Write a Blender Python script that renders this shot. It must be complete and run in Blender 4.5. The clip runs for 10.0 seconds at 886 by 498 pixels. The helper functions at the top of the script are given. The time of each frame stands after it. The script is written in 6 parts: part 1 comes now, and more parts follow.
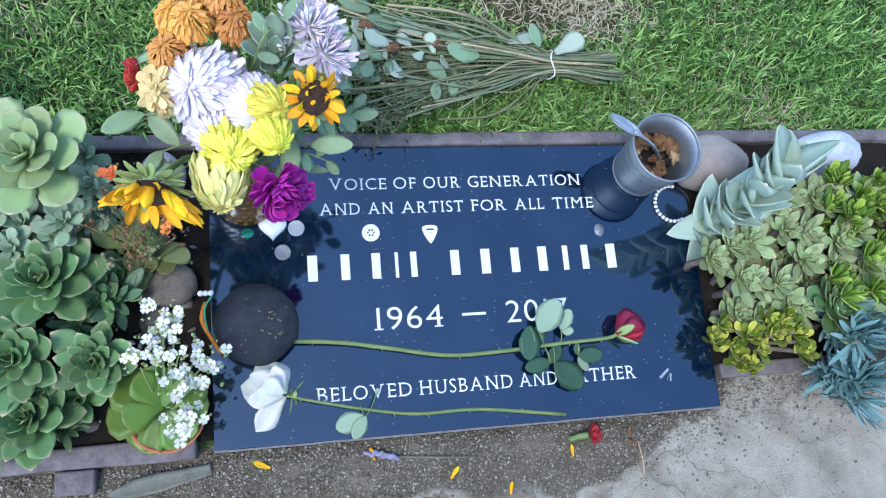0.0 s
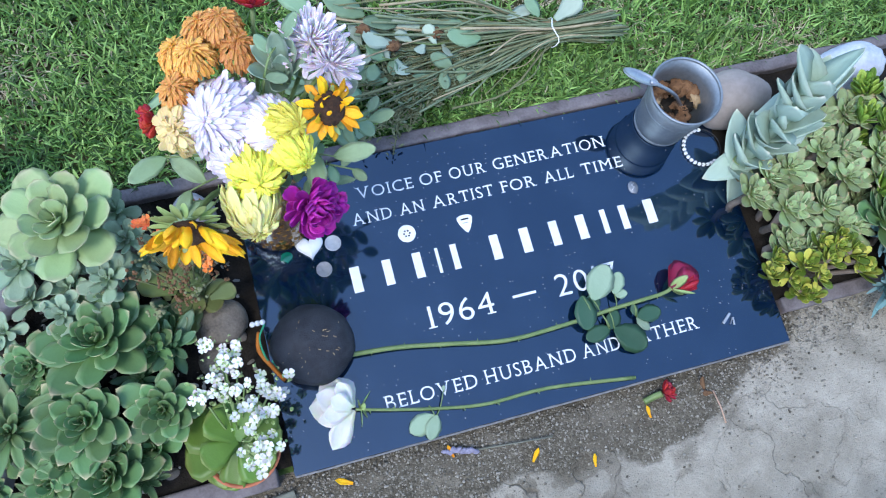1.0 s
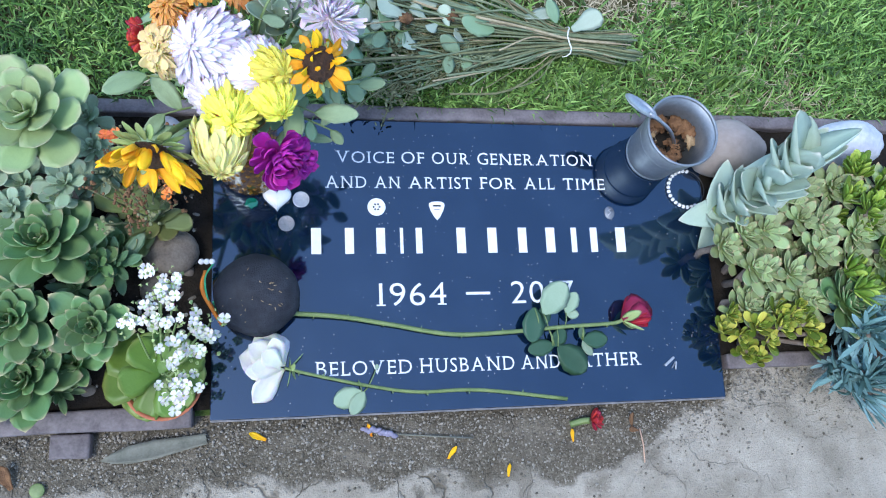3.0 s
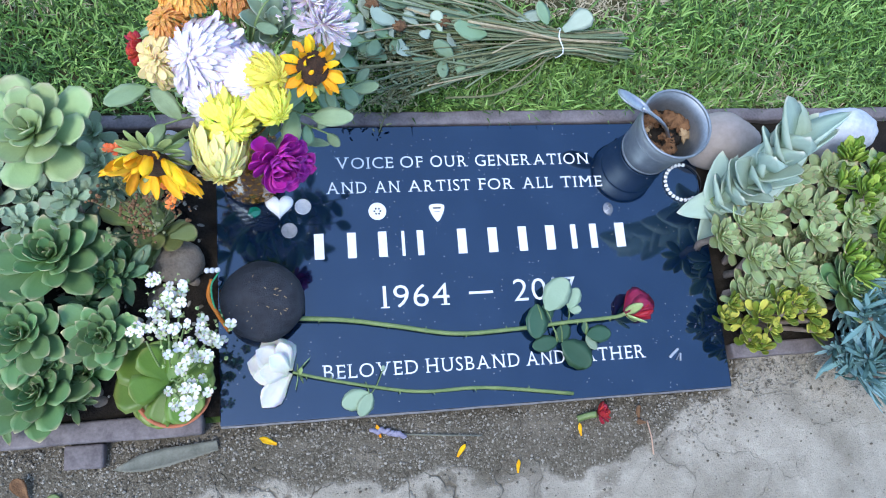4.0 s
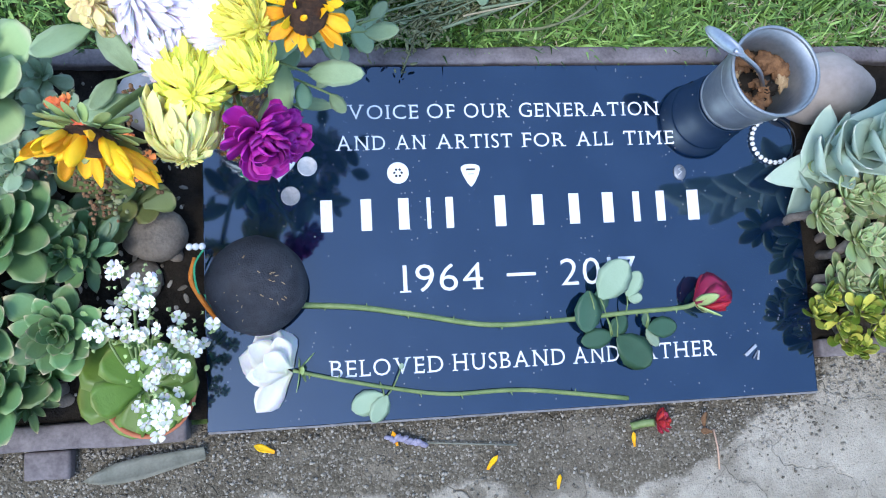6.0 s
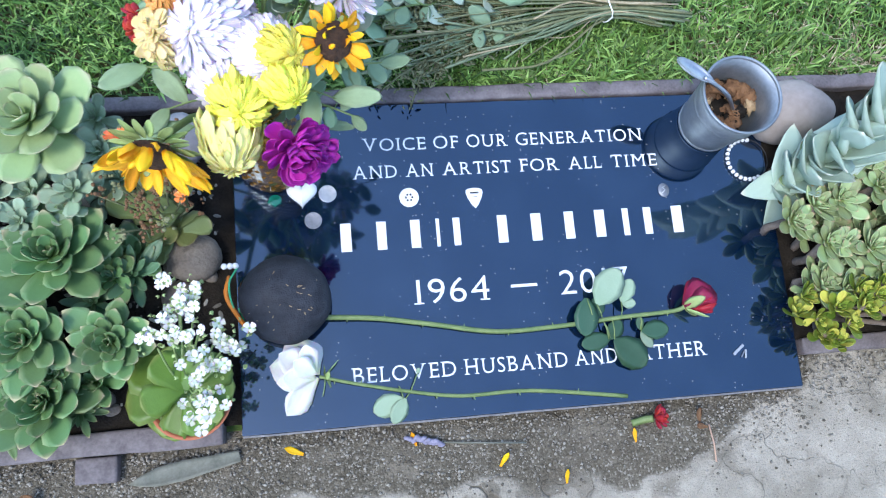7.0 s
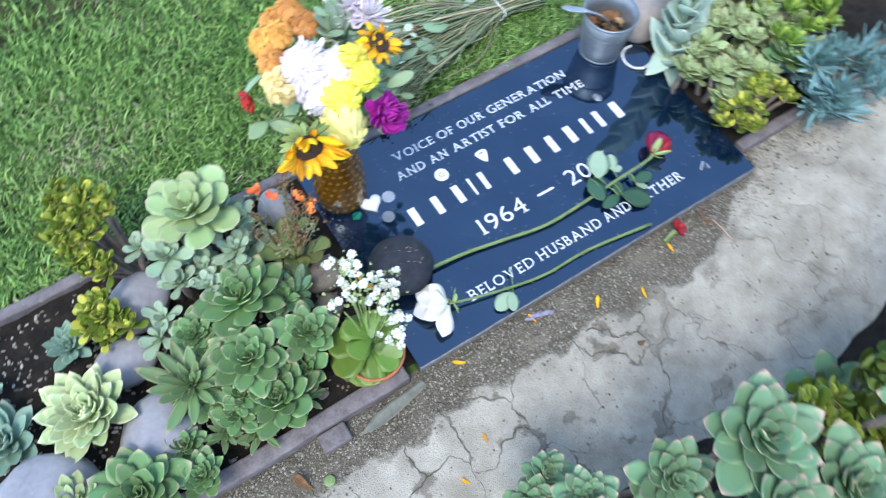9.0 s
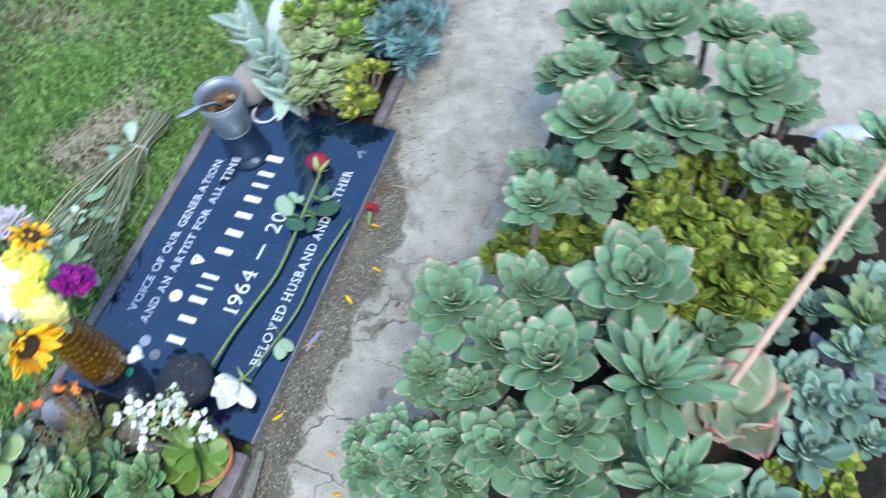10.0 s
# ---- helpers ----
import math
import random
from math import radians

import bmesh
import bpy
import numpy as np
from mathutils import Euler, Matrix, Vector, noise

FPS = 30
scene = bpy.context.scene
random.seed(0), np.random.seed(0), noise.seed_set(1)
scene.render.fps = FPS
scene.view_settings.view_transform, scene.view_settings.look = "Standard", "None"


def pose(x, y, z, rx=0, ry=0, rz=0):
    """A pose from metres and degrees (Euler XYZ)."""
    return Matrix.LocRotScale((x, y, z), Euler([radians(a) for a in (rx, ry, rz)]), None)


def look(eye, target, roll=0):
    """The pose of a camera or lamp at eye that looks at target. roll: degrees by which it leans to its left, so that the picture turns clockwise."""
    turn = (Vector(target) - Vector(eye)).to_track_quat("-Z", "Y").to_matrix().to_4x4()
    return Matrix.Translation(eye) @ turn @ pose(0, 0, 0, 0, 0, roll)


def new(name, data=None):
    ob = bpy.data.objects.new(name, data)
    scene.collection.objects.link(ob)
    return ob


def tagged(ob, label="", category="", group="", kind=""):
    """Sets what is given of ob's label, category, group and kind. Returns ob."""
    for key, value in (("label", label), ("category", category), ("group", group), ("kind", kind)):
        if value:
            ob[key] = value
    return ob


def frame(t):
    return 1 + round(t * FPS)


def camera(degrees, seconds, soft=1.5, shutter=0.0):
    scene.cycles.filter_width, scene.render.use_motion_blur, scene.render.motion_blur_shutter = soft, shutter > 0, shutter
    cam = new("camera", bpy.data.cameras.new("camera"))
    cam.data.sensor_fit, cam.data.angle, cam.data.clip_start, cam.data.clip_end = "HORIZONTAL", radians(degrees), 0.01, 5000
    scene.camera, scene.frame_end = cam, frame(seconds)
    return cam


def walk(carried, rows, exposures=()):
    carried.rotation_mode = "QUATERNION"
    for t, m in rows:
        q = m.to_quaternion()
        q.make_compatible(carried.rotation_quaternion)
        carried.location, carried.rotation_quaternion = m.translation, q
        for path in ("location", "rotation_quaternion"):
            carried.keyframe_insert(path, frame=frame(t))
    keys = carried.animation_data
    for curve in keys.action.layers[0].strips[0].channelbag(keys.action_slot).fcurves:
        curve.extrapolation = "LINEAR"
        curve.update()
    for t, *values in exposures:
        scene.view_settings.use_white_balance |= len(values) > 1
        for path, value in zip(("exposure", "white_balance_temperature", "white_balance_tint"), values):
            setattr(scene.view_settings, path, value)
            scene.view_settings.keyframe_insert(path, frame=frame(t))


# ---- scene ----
cam = camera(58.84, 10.0, soft=1.1, shutter=0.28)
walk(cam, [
    (0, look((0.0923, -0.0056, 1.1401), (0.3430, 0.2699, -0.0007), 38.583)),
    (0.5, look((0.0891, -0.0157, 1.1308), (0.3163, 0.2640, -0.0138), 32.172)),
    (1, look((0.0793, -0.0075, 1.1273), (0.2849, 0.2689, -0.0221), 22.379)),
    (1.5, look((0.0833, -0.0051, 1.1296), (0.2654, 0.2776, -0.0223), 19.357)),
    (2, look((0.1010, -0.0124, 1.1295), (0.2825, 0.2658, -0.0236), 25.512)),
    (2.5, look((0.1149, -0.0136, 1.1285), (0.3318, 0.2444, -0.0232), 38.236)),
    (2.7, look((0.1120, -0.0084, 1.1226), (0.3411, 0.2414, -0.0285), 41.038)),
    (3.8, look((0.1055, -0.0191, 1.1228), (0.3330, 0.2305, -0.0287), 39.396)),
    (4, look((0.1171, -0.0349, 1.1349), (0.3319, 0.2399, -0.0133), 34.364)),
    (4.5, look((0.1488, -0.0133, 1.0953), (0.3569, 0.2450, -0.0579), 34.126)),
    (5, look((0.1749, 0.0453, 1.0086), (0.3588, 0.2396, -0.1613), 39.620)),
    (5.5, look((0.1717, 0.0959, 0.9609), (0.3381, 0.2286, -0.2201), 48.567)),
    (5.7, look((0.1618, 0.0997, 0.9469), (0.3281, 0.2280, -0.2346), 50.098)),
    (6.8, look((0.1374, 0.0545, 1.0125), (0.3055, 0.2425, -0.1607), 37.420)),
    (7, look((0.1257, 0.0174, 1.0369), (0.2931, 0.2503, -0.1283), 31.460)),
    (7.5, look((0.0631, -0.0245, 1.0723), (0.2298, 0.2620, -0.0810), 26.444)),
    (8, look((-0.0524, -0.0753, 1.1042), (0.0844, 0.2677, -0.0376), 18.695)),
    (8.2, look((-0.1212, -0.1157, 1.0994), (0.0265, 0.2574, -0.0315), 15.883)),
    (8.5, look((-0.1964, -0.1790, 1.1525), (0.0129, 0.2098, 0.0367), 14.356)),
    (9, look((-0.2315, -0.3377, 1.2594), (0.0953, 0.0915, 0.1875), 5.215)),
    (9.3, look((-0.2297, -0.4898, 1.3029), (0.1588, -0.0305, 0.2646), -2.271)),
    (9.5, look((-0.2112, -0.5606, 1.3531), (0.1992, -0.1163, 0.3166), -6.346)),
    (9.7, look((-0.2387, -0.5813, 1.3784), (0.2289, -0.1800, 0.3487), -8.939)),
    (10, look((-0.2287, -0.6486, 1.3919), (0.3028, -0.3248, 0.3659), -13.731)),
], exposures=[(0, 1.46, 5950, 9), (5.5, 1.60, 6100, 10), (7.5, 1.74, 6200, 10), (8.5, 1.82, 6350, 8), (10, 1.76, 6250, 7)])

# ---- light: open shade under a clear sky ----
world = bpy.data.worlds.new("sky")
world.use_nodes = True
scene.world = world
wn = world.node_tree
sky = wn.nodes.new("ShaderNodeTexSky")
sky.sky_type, sky.sun_disc = "NISHITA", False
sky.sun_elevation, sky.sun_rotation = radians(62), radians(233)
sky.air_density, sky.dust_density, sky.ozone_density = 1.0, 0.8, 1.8
bg = wn.nodes["Background"]
bg.inputs[1].default_value = 0.15
wn.links.new(sky.outputs[0], bg.inputs[0])

sun_data = bpy.data.lights.new("sun", "SUN")
sun_data.energy, sun_data.angle, sun_data.color = 0.85, radians(20), (1.0, 0.96, 0.90)
sun = new("sun", sun_data)
sun.matrix_world = look((-1.0, -0.75, 2.35), (0, 0, 0))


# ---- materials ----
def material(name, rough=0.6, metal=0.0, spec=0.5):
    m = bpy.data.materials.new(name)
    m.use_nodes = True
    nt = m.node_tree
    b = nt.nodes["Principled BSDF"]
    b.inputs["Roughness"].default_value = rough
    b.inputs["Metallic"].default_value = metal
    b.inputs["Specular IOR Level"].default_value = spec
    return m, nt, b


def add(nt, kind, **settings):
    n = nt.nodes.new(kind)
    for key, value in settings.items():
        n.inputs[key].default_value = value
    return n


def ramp(nt, source, stops):
    r = nt.nodes.new("ShaderNodeValToRGB")
    el = r.color_ramp.elements
    while len(el) < len(stops):
        el.new(0.5)
    for e, (p, c) in zip(el, stops):
        e.position, e.color = p, (*c, 1)
    nt.links.new(source, r.inputs[0])
    return r.outputs[0]


def mix(nt, factor, a, b, how="MIX"):
    n = nt.nodes.new("ShaderNodeMix")
    n.data_type, n.blend_type = "RGBA", how
    for socket, value in ((n.inputs[0], factor), (n.inputs[6], a), (n.inputs[7], b)):
        if isinstance(value, (int, float)):
            socket.default_value = value
        elif isinstance(value, tuple):
            socket.default_value = (*value, 1)
        else:
            nt.links.new(value, socket)
    return n.outputs[2]


def math_node(nt, op, a, b=0.0, clamp=False):
    n = nt.nodes.new("ShaderNodeMath")
    n.operation, n.use_clamp = op, clamp
    for socket, value in ((n.inputs[0], a), (n.inputs[1], b)):
        if isinstance(value, (int, float)):
            socket.default_value = value
        else:
            nt.links.new(value, socket)
    return n.outputs[0]


def place(nt, generated=False):
    """World-metre coordinates for fixed surfaces, or the mesh's own box."""
    if generated:
        return nt.nodes.new("ShaderNodeTexCoord").outputs["Generated"]
    return nt.nodes.new("ShaderNodeNewGeometry").outputs["Position"]


def noise_at(nt, where, scale, detail=4, rough=0.55):
    n = add(nt, "ShaderNodeTexNoise", Scale=scale, Detail=detail, Roughness=rough)
    nt.links.new(where, n.inputs["Vector"])
    return n.outputs["Fac"]


def bump(nt, b, height, strength, distance):
    n = add(nt, "ShaderNodeBump", Strength=strength, Distance=distance)
    nt.links.new(height, n.inputs["Height"])
    nt.links.new(n.outputs[0], b.inputs["Normal"])


def random_value(nt, island=False):
    if island:
        return nt.nodes.new("ShaderNodeNewGeometry").outputs["Random Per Island"]
    return nt.nodes.new("ShaderNodeObjectInfo").outputs["Random"]


def plain(name, dark, light, scale=30, rough=0.6, metal=0.0, relief=0.3, dist=0.001, spec=0.5, coord=False, island=False):
    """Two-scale mottled surface between two colours."""
    m, nt, b = material(name, rough, metal, spec)
    w = place(nt, coord)
    a, c = noise_at(nt, w, scale), noise_at(nt, w, scale * 7, 3)
    f = math_node(nt, "ADD", math_node(nt, "MULTIPLY", a, 0.65), math_node(nt, "MULTIPLY", c, 0.35))
    if island:
        f = math_node(nt, "ADD", math_node(nt, "MULTIPLY", f, 0.5), math_node(nt, "MULTIPLY", random_value(nt, True), 0.5))
    col = ramp(nt, f, [(0.3, dark), (0.7, light)])
    nt.links.new(col, b.inputs["Base Color"])
    if relief:
        bump(nt, b, f, relief, dist)
    return m


def leafy(name, base, middle, tip, edge, rough=0.5, island=False, sss=0.0, spread=0.25):
    """A leaf: base to tip along the mesh's length, with a tinted margin and a random shift for each leaf."""
    m, nt, b = material(name, rough, 0, 0.4)
    gen = place(nt, True)
    xyz = nt.nodes.new("ShaderNodeSeparateXYZ")
    nt.links.new(gen, xyz.inputs[0])
    if island:
        g = noise_at(nt, gen, 3.0)
        col = ramp(nt, random_value(nt, True), [(0.0, base), (0.5, middle), (1.0, tip)])
        col = mix(nt, math_node(nt, "MULTIPLY", math_node(nt, "SUBTRACT", g, 0.45), 1.6, True), col, edge)
    else:
        col = ramp(nt, xyz.outputs[1], [(0.0, base), (0.45, middle), (0.86, middle), (0.99, tip)])
        side = math_node(nt, "ABSOLUTE", math_node(nt, "SUBTRACT", xyz.outputs[0], 0.5))
        rim = math_node(nt, "MULTIPLY", math_node(nt, "SUBTRACT", side, 0.36), 6.0, True)
        col = mix(nt, rim, col, edge)
        g = noise_at(nt, gen, 5.0)
    h = nt.nodes.new("ShaderNodeHueSaturation")
    r = random_value(nt, island)
    nt.links.new(math_node(nt, "ADD", math_node(nt, "MULTIPLY", r, spread * 2), 1 - spread), h.inputs["Value"])
    nt.links.new(math_node(nt, "ADD", math_node(nt, "MULTIPLY", r, 0.03), 0.485), h.inputs["Hue"])
    nt.links.new(col, h.inputs["Color"])
    spotted = mix(nt, math_node(nt, "MULTIPLY", math_node(nt, "SUBTRACT", g, 0.35), 0.6, True), h.outputs[0], tuple(v * 1.35 for v in middle))
    nt.links.new(spotted, b.inputs["Base Color"])
    if sss:
        b.inputs["Subsurface Weight"].default_value = sss
        b.inputs["Subsurface Radius"].default_value = (0.004, 0.006, 0.002)
    bump(nt, b, noise_at(nt, gen, 14.0), 0.15, 0.002)
    return m


def granite_material():
    m, nt, b = material("polished_granite", 0.035, 0, 0.5)
    b.inputs["IOR"].default_value = 2.1
    # blue tint on the reflection, deepening the mirrored sky
    b.inputs["Specular Tint"].default_value = (0.66, 0.84, 1.0, 1)
    w = place(nt)
    v = add(nt, "ShaderNodeTexVoronoi", Scale=900)
    nt.links.new(w, v.inputs["Vector"])
    # black stone; the blue here is reflected sky painted into the base colour
    col = ramp(nt, v.outputs["Distance"], [(0.0, (0.0016, 0.0085, 0.030)), (0.6, (0.0004, 0.0050, 0.019))])
    smear = noise_at(nt, w, 9.0, 6, 0.6)
    dust = math_node(nt, "MULTIPLY", math_node(nt, "SUBTRACT", smear, 0.44), 0.40, True)
    # smeared dust, its colour also tinted with the sky's blue
    col = mix(nt, dust, col, (0.055, 0.095, 0.16))
    speck = add(nt, "ShaderNodeTexVoronoi", Scale=110, Randomness=1.0)
    nt.links.new(w, speck.inputs["Vector"])
    gate = math_node(nt, "MULTIPLY", math_node(nt, "LESS_THAN", speck.outputs["Distance"], 0.12), math_node(nt, "GREATER_THAN", noise_at(nt, w, 14.0), 0.52))
    col = mix(nt, math_node(nt, "MULTIPLY", gate, 0.35), col, (0.4, 0.38, 0.34))
    nt.links.new(col, b.inputs["Base Color"])
    nt.links.new(math_node(nt, "ADD", math_node(nt, "MULTIPLY", smear, 0.09), 0.01), b.inputs["Roughness"])
    return m


def concrete_material():
    m, nt, b = material("worn_concrete", 0.9, 0, 0.2)
    w = place(nt)
    xyz = nt.nodes.new("ShaderNodeSeparateXYZ")
    nt.links.new(w, xyz.inputs[0])
    x, y = xyz.outputs[0], xyz.outputs[1]
    # pale cement skin, worn away to dark aggregate along the marker
    big, mid, fine = noise_at(nt, w, 5.0, 5), noise_at(nt, w, 22.0, 5), noise_at(nt, w, 260.0, 3)
    pale = ramp(nt, math_node(nt, "ADD", math_node(nt, "MULTIPLY", big, 0.45), math_node(nt, "MULTIPLY", mid, 0.55)), [(0.32, (0.235, 0.212, 0.163)), (0.64, (0.46, 0.42, 0.338))])
    dark = ramp(nt, mid, [(0.3, (0.078, 0.066, 0.047)), (0.7, (0.215, 0.187, 0.140))])
    line = math_node(nt, "MAXIMUM", math_node(nt, "ADD", math_node(nt, "MULTIPLY", x, 0.5), -0.375), -0.095)
    wander = math_node(nt, "MULTIPLY", math_node(nt, "SUBTRACT", noise_at(nt, w, 11.0, 5), 0.5), 0.16)
    near = math_node(nt, "ADD", math_node(nt, "SUBTRACT", y, line), wander)
    worn = math_node(nt, "MULTIPLY", math_node(nt, "ADD", near, 0.004), 70.0, True)
    blot = math_node(nt, "MULTIPLY", math_node(nt, "SUBTRACT", big, 0.63), 6.0, True)
    worn = math_node(nt, "MAXIMUM", worn, blot)
    col = mix(nt, worn, pale, dark)
    # aggregate grains
    v = add(nt, "ShaderNodeTexVoronoi", Scale=170)
    nt.links.new(w, v.inputs["Vector"])
    grain = math_node(nt, "LESS_THAN", v.outputs["Distance"], 0.24)
    sep = nt.nodes.new("ShaderNodeSeparateColor")
    nt.links.new(v.outputs["Color"], sep.inputs[0])
    some = math_node(nt, "GREATER_THAN", sep.outputs[0], 0.62)
    col = mix(nt, math_node(nt, "MULTIPLY", math_node(nt, "MULTIPLY", grain, some), math_node(nt, "ADD", math_node(nt, "MULTIPLY", worn, 0.30), 0.10)), col, (0.42, 0.40, 0.35))
    col = mix(nt, math_node(nt, "MULTIPLY", math_node(nt, "SUBTRACT", fine, 0.52), 1.3, True), col, (0.14, 0.13, 0.11))
    tiny = add(nt, "ShaderNodeTexVoronoi", Scale=420)
    nt.links.new(w, tiny.inputs["Vector"])
    tsep = nt.nodes.new("ShaderNodeSeparateColor")
    nt.links.new(tiny.outputs["Color"], tsep.inputs[0])
    sand = ramp(nt, tsep.outputs[1], [(0.0, (0.032, 0.027, 0.018)), (0.55, (0.100, 0.087, 0.060)), (0.88, (0.17, 0.15, 0.11)), (1.0, (0.40, 0.37, 0.31))])
    col = mix(nt, math_node(nt, "ADD", math_node(nt, "MULTIPLY", worn, 0.52), 0.10), col, sand)
    # cracks
    warp = nt.nodes.new("ShaderNodeVectorMath")
    warp.operation = "MULTIPLY_ADD"
    wn_ = add(nt, "ShaderNodeTexNoise", Scale=9.0, Detail=4)
    nt.links.new(w, wn_.inputs["Vector"])
    nt.links.new(wn_.outputs["Color"], warp.inputs[0])
    warp.inputs[1].default_value = (0.20, 0.20, 0.0)
    nt.links.new(w, warp.inputs[2])
    flat = nt.nodes.new("ShaderNodeVectorMath")
    flat.operation = "MULTIPLY"
    flat.inputs[1].default_value = (1, 1, 0)
    nt.links.new(warp.outputs[0], flat.inputs[0])
    crack = nt.nodes.new("ShaderNodeTexVoronoi")
    crack.feature = "DISTANCE_TO_EDGE"
    crack.inputs["Scale"].default_value = 8.5
    nt.links.new(flat.outputs[0], crack.inputs["Vector"])
    width = math_node(nt, "MULTIPLY", math_node(nt, "SUBTRACT", noise_at(nt, w, 4.0, 3), 0.45), 0.12, True)
    width = math_node(nt, "MULTIPLY", width, math_node(nt, "SUBTRACT", 1.15, math_node(nt, "MULTIPLY", x, 1.4), True))
    width = math_node(nt, "MULTIPLY", width, math_node(nt, "SUBTRACT", 1.0, worn))
    ragged = math_node(nt, "ADD", crack.outputs["Distance"], math_node(nt, "MULTIPLY", math_node(nt, "SUBTRACT", noise_at(nt, w, 120.0, 4), 0.5), 0.035))
    seam = math_node(nt, "MULTIPLY", math_node(nt, "SUBTRACT", width, ragged), 90.0, True)
    soft = math_node(nt, "DIVIDE", crack.outputs["Distance"], math_node(nt, "ADD", width, 0.004), True)
    # the skin has scaled off along some cracks
    scaled = math_node(nt, "SUBTRACT", math_node(nt, "MULTIPLY", math_node(nt, "SUBTRACT", noise_at(nt, w, 13.0, 5), 0.50), 1.3), ragged)
    scaled = math_node(nt, "MULTIPLY", math_node(nt, "MULTIPLY", scaled, 25.0, True), math_node(nt, "SUBTRACT", 1.2, math_node(nt, "MULTIPLY", x, 1.2), True))
    col = mix(nt, math_node(nt, "MULTIPLY", scaled, 0.75), col, dark)
    col = mix(nt, math_node(nt, "MULTIPLY", math_node(nt, "MULTIPLY", seam, 0.7), math_node(nt, "SUBTRACT", 1.0, math_node(nt, "MULTIPLY", worn, 0.75))), col, (0.10, 0.084, 0.060))
    nt.links.new(col, b.inputs["Base Color"])
    height = math_node(nt, "ADD", math_node(nt, "MULTIPLY", soft, 0.8), math_node(nt, "ADD", math_node(nt, "MULTIPLY", fine, 0.35), math_node(nt, "MULTIPLY", tiny.outputs["Distance"], -0.25)))
    height = math_node(nt, "SUBTRACT", height, math_node(nt, "MULTIPLY", worn, 0.3))
    bump(nt, b, height, 0.7, 0.006)
    return m


GRANITE, CONCRETE = granite_material(), concrete_material()
WHITE_PAINT = plain("white_inscription_paint", (0.62, 0.62, 0.62), (0.82, 0.82, 0.82), 60, 0.6)
STONE_SIDE = plain("rough_cut_granite", (0.09, 0.09, 0.095), (0.28, 0.27, 0.26), 60, 0.85, relief=0.6, dist=0.002)
SOIL = plain("dark_potting_soil", (0.005, 0.0045, 0.0035), (0.030, 0.024, 0.018), 45, 0.95, relief=0.9, dist=0.006, spec=0.15)
TURF = plain("lawn_thatch", (0.014, 0.022, 0.007), (0.085, 0.075, 0.035), 30, 0.95, relief=0.8, dist=0.006, spec=0.1)
FAR_LAWN = plain("far_lawn", (0.030, 0.075, 0.014), (0.105, 0.160, 0.045), 9, 0.95, relief=0.8, dist=0.02, spec=0.1)
BOARD = plain("weathered_edging", (0.072, 0.059, 0.058), (0.215, 0.185, 0.182), 38, 0.75, relief=0.5, dist=0.002)
BRASS_RUST = plain("rust_stained_edging", (0.16, 0.06, 0.02), (0.4, 0.19, 0.07), 40, 0.85)
GRASS = leafy("grass_blade", (0.022, 0.075, 0.010), (0.070, 0.175, 0.020), (0.25, 0.35, 0.095), (0.16, 0.20, 0.055), 0.55, True, spread=0.55)
STRAW = plain("dead_grass", (0.22, 0.18, 0.10), (0.54, 0.48, 0.33), 40, 0.85, relief=0, island=True)
LEAF = {
    "round": leafy("sage_green_round_leaf", (0.20, 0.33, 0.09), (0.29, 0.39, 0.17), (0.42, 0.40, 0.24), (0.42, 0.50, 0.28), 0.5, spread=0.12),
    "green": leafy("green_pointed_leaf", (0.17, 0.30, 0.07), (0.12, 0.218, 0.082), (0.45, 0.37, 0.22), (0.32, 0.40, 0.20), 0.42, spread=0.28),
    "long": leafy("olive_long_leaf", (0.13, 0.22, 0.065), (0.14, 0.22, 0.09), (0.38, 0.27, 0.17), (0.32, 0.36, 0.20), 0.5, spread=0.2),
    "pale": leafy("pale_grey_green_leaf", (0.18, 0.28, 0.13), (0.27, 0.36, 0.23), (0.36, 0.34, 0.24), (0.33, 0.41, 0.28), 0.55, spread=0.15),
    # cream margins, with a patch of sunlight painted in as brighter leaf colours
    "cream": leafy("sun_brightened_cream_edged_leaf", (0.30, 0.42, 0.16), (0.42, 0.50, 0.26), (0.78, 0.76, 0.46), (0.78, 0.78, 0.48), 0.5, spread=0.1),
    "blue": leafy("blue_green_leaf", (0.16, 0.26, 0.17), (0.20, 0.31, 0.225), (0.33, 0.35, 0.27), (0.30, 0.40, 0.33), 0.55, spread=0.15),
    "dark": leafy("dark_green_leaf", (0.06, 0.14, 0.05), (0.085, 0.17, 0.085), (0.2, 0.22, 0.12), (0.14, 0.22, 0.12), 0.45, spread=0.2),
    "sage": leafy("sage_leaf_pink_tip", (0.085, 0.185, 0.065), (0.138, 0.245, 0.130), (0.52, 0.33, 0.27), (0.34, 0.40, 0.24), 0.5, spread=0.25),
    "purple": leafy("purple_grey_leaf", (0.14, 0.15, 0.17), (0.20, 0.20, 0.25), (0.30, 0.24, 0.27), (0.26, 0.26, 0.30), 0.55, spread=0.15),
    "house": leafy("houseleek_leaf", (0.26, 0.33, 0.11), (0.29, 0.37, 0.17), (0.52, 0.34, 0.22), (0.44, 0.43, 0.26), 0.5, spread=0.28),
}
JADE_YELLOW = leafy("yellow_green_jade_leaf", (0.10, 0.19, 0.022), (0.20, 0.28, 0.035), (0.46, 0.42, 0.08), (0.48, 0.19, 0.055), 0.35, True, spread=0.25)
JADE_GREEN = leafy("green_jade_leaf", (0.085, 0.165, 0.02), (0.16, 0.235, 0.03), (0.28, 0.29, 0.05), (0.36, 0.25, 0.07), 0.35, True, spread=0.25)
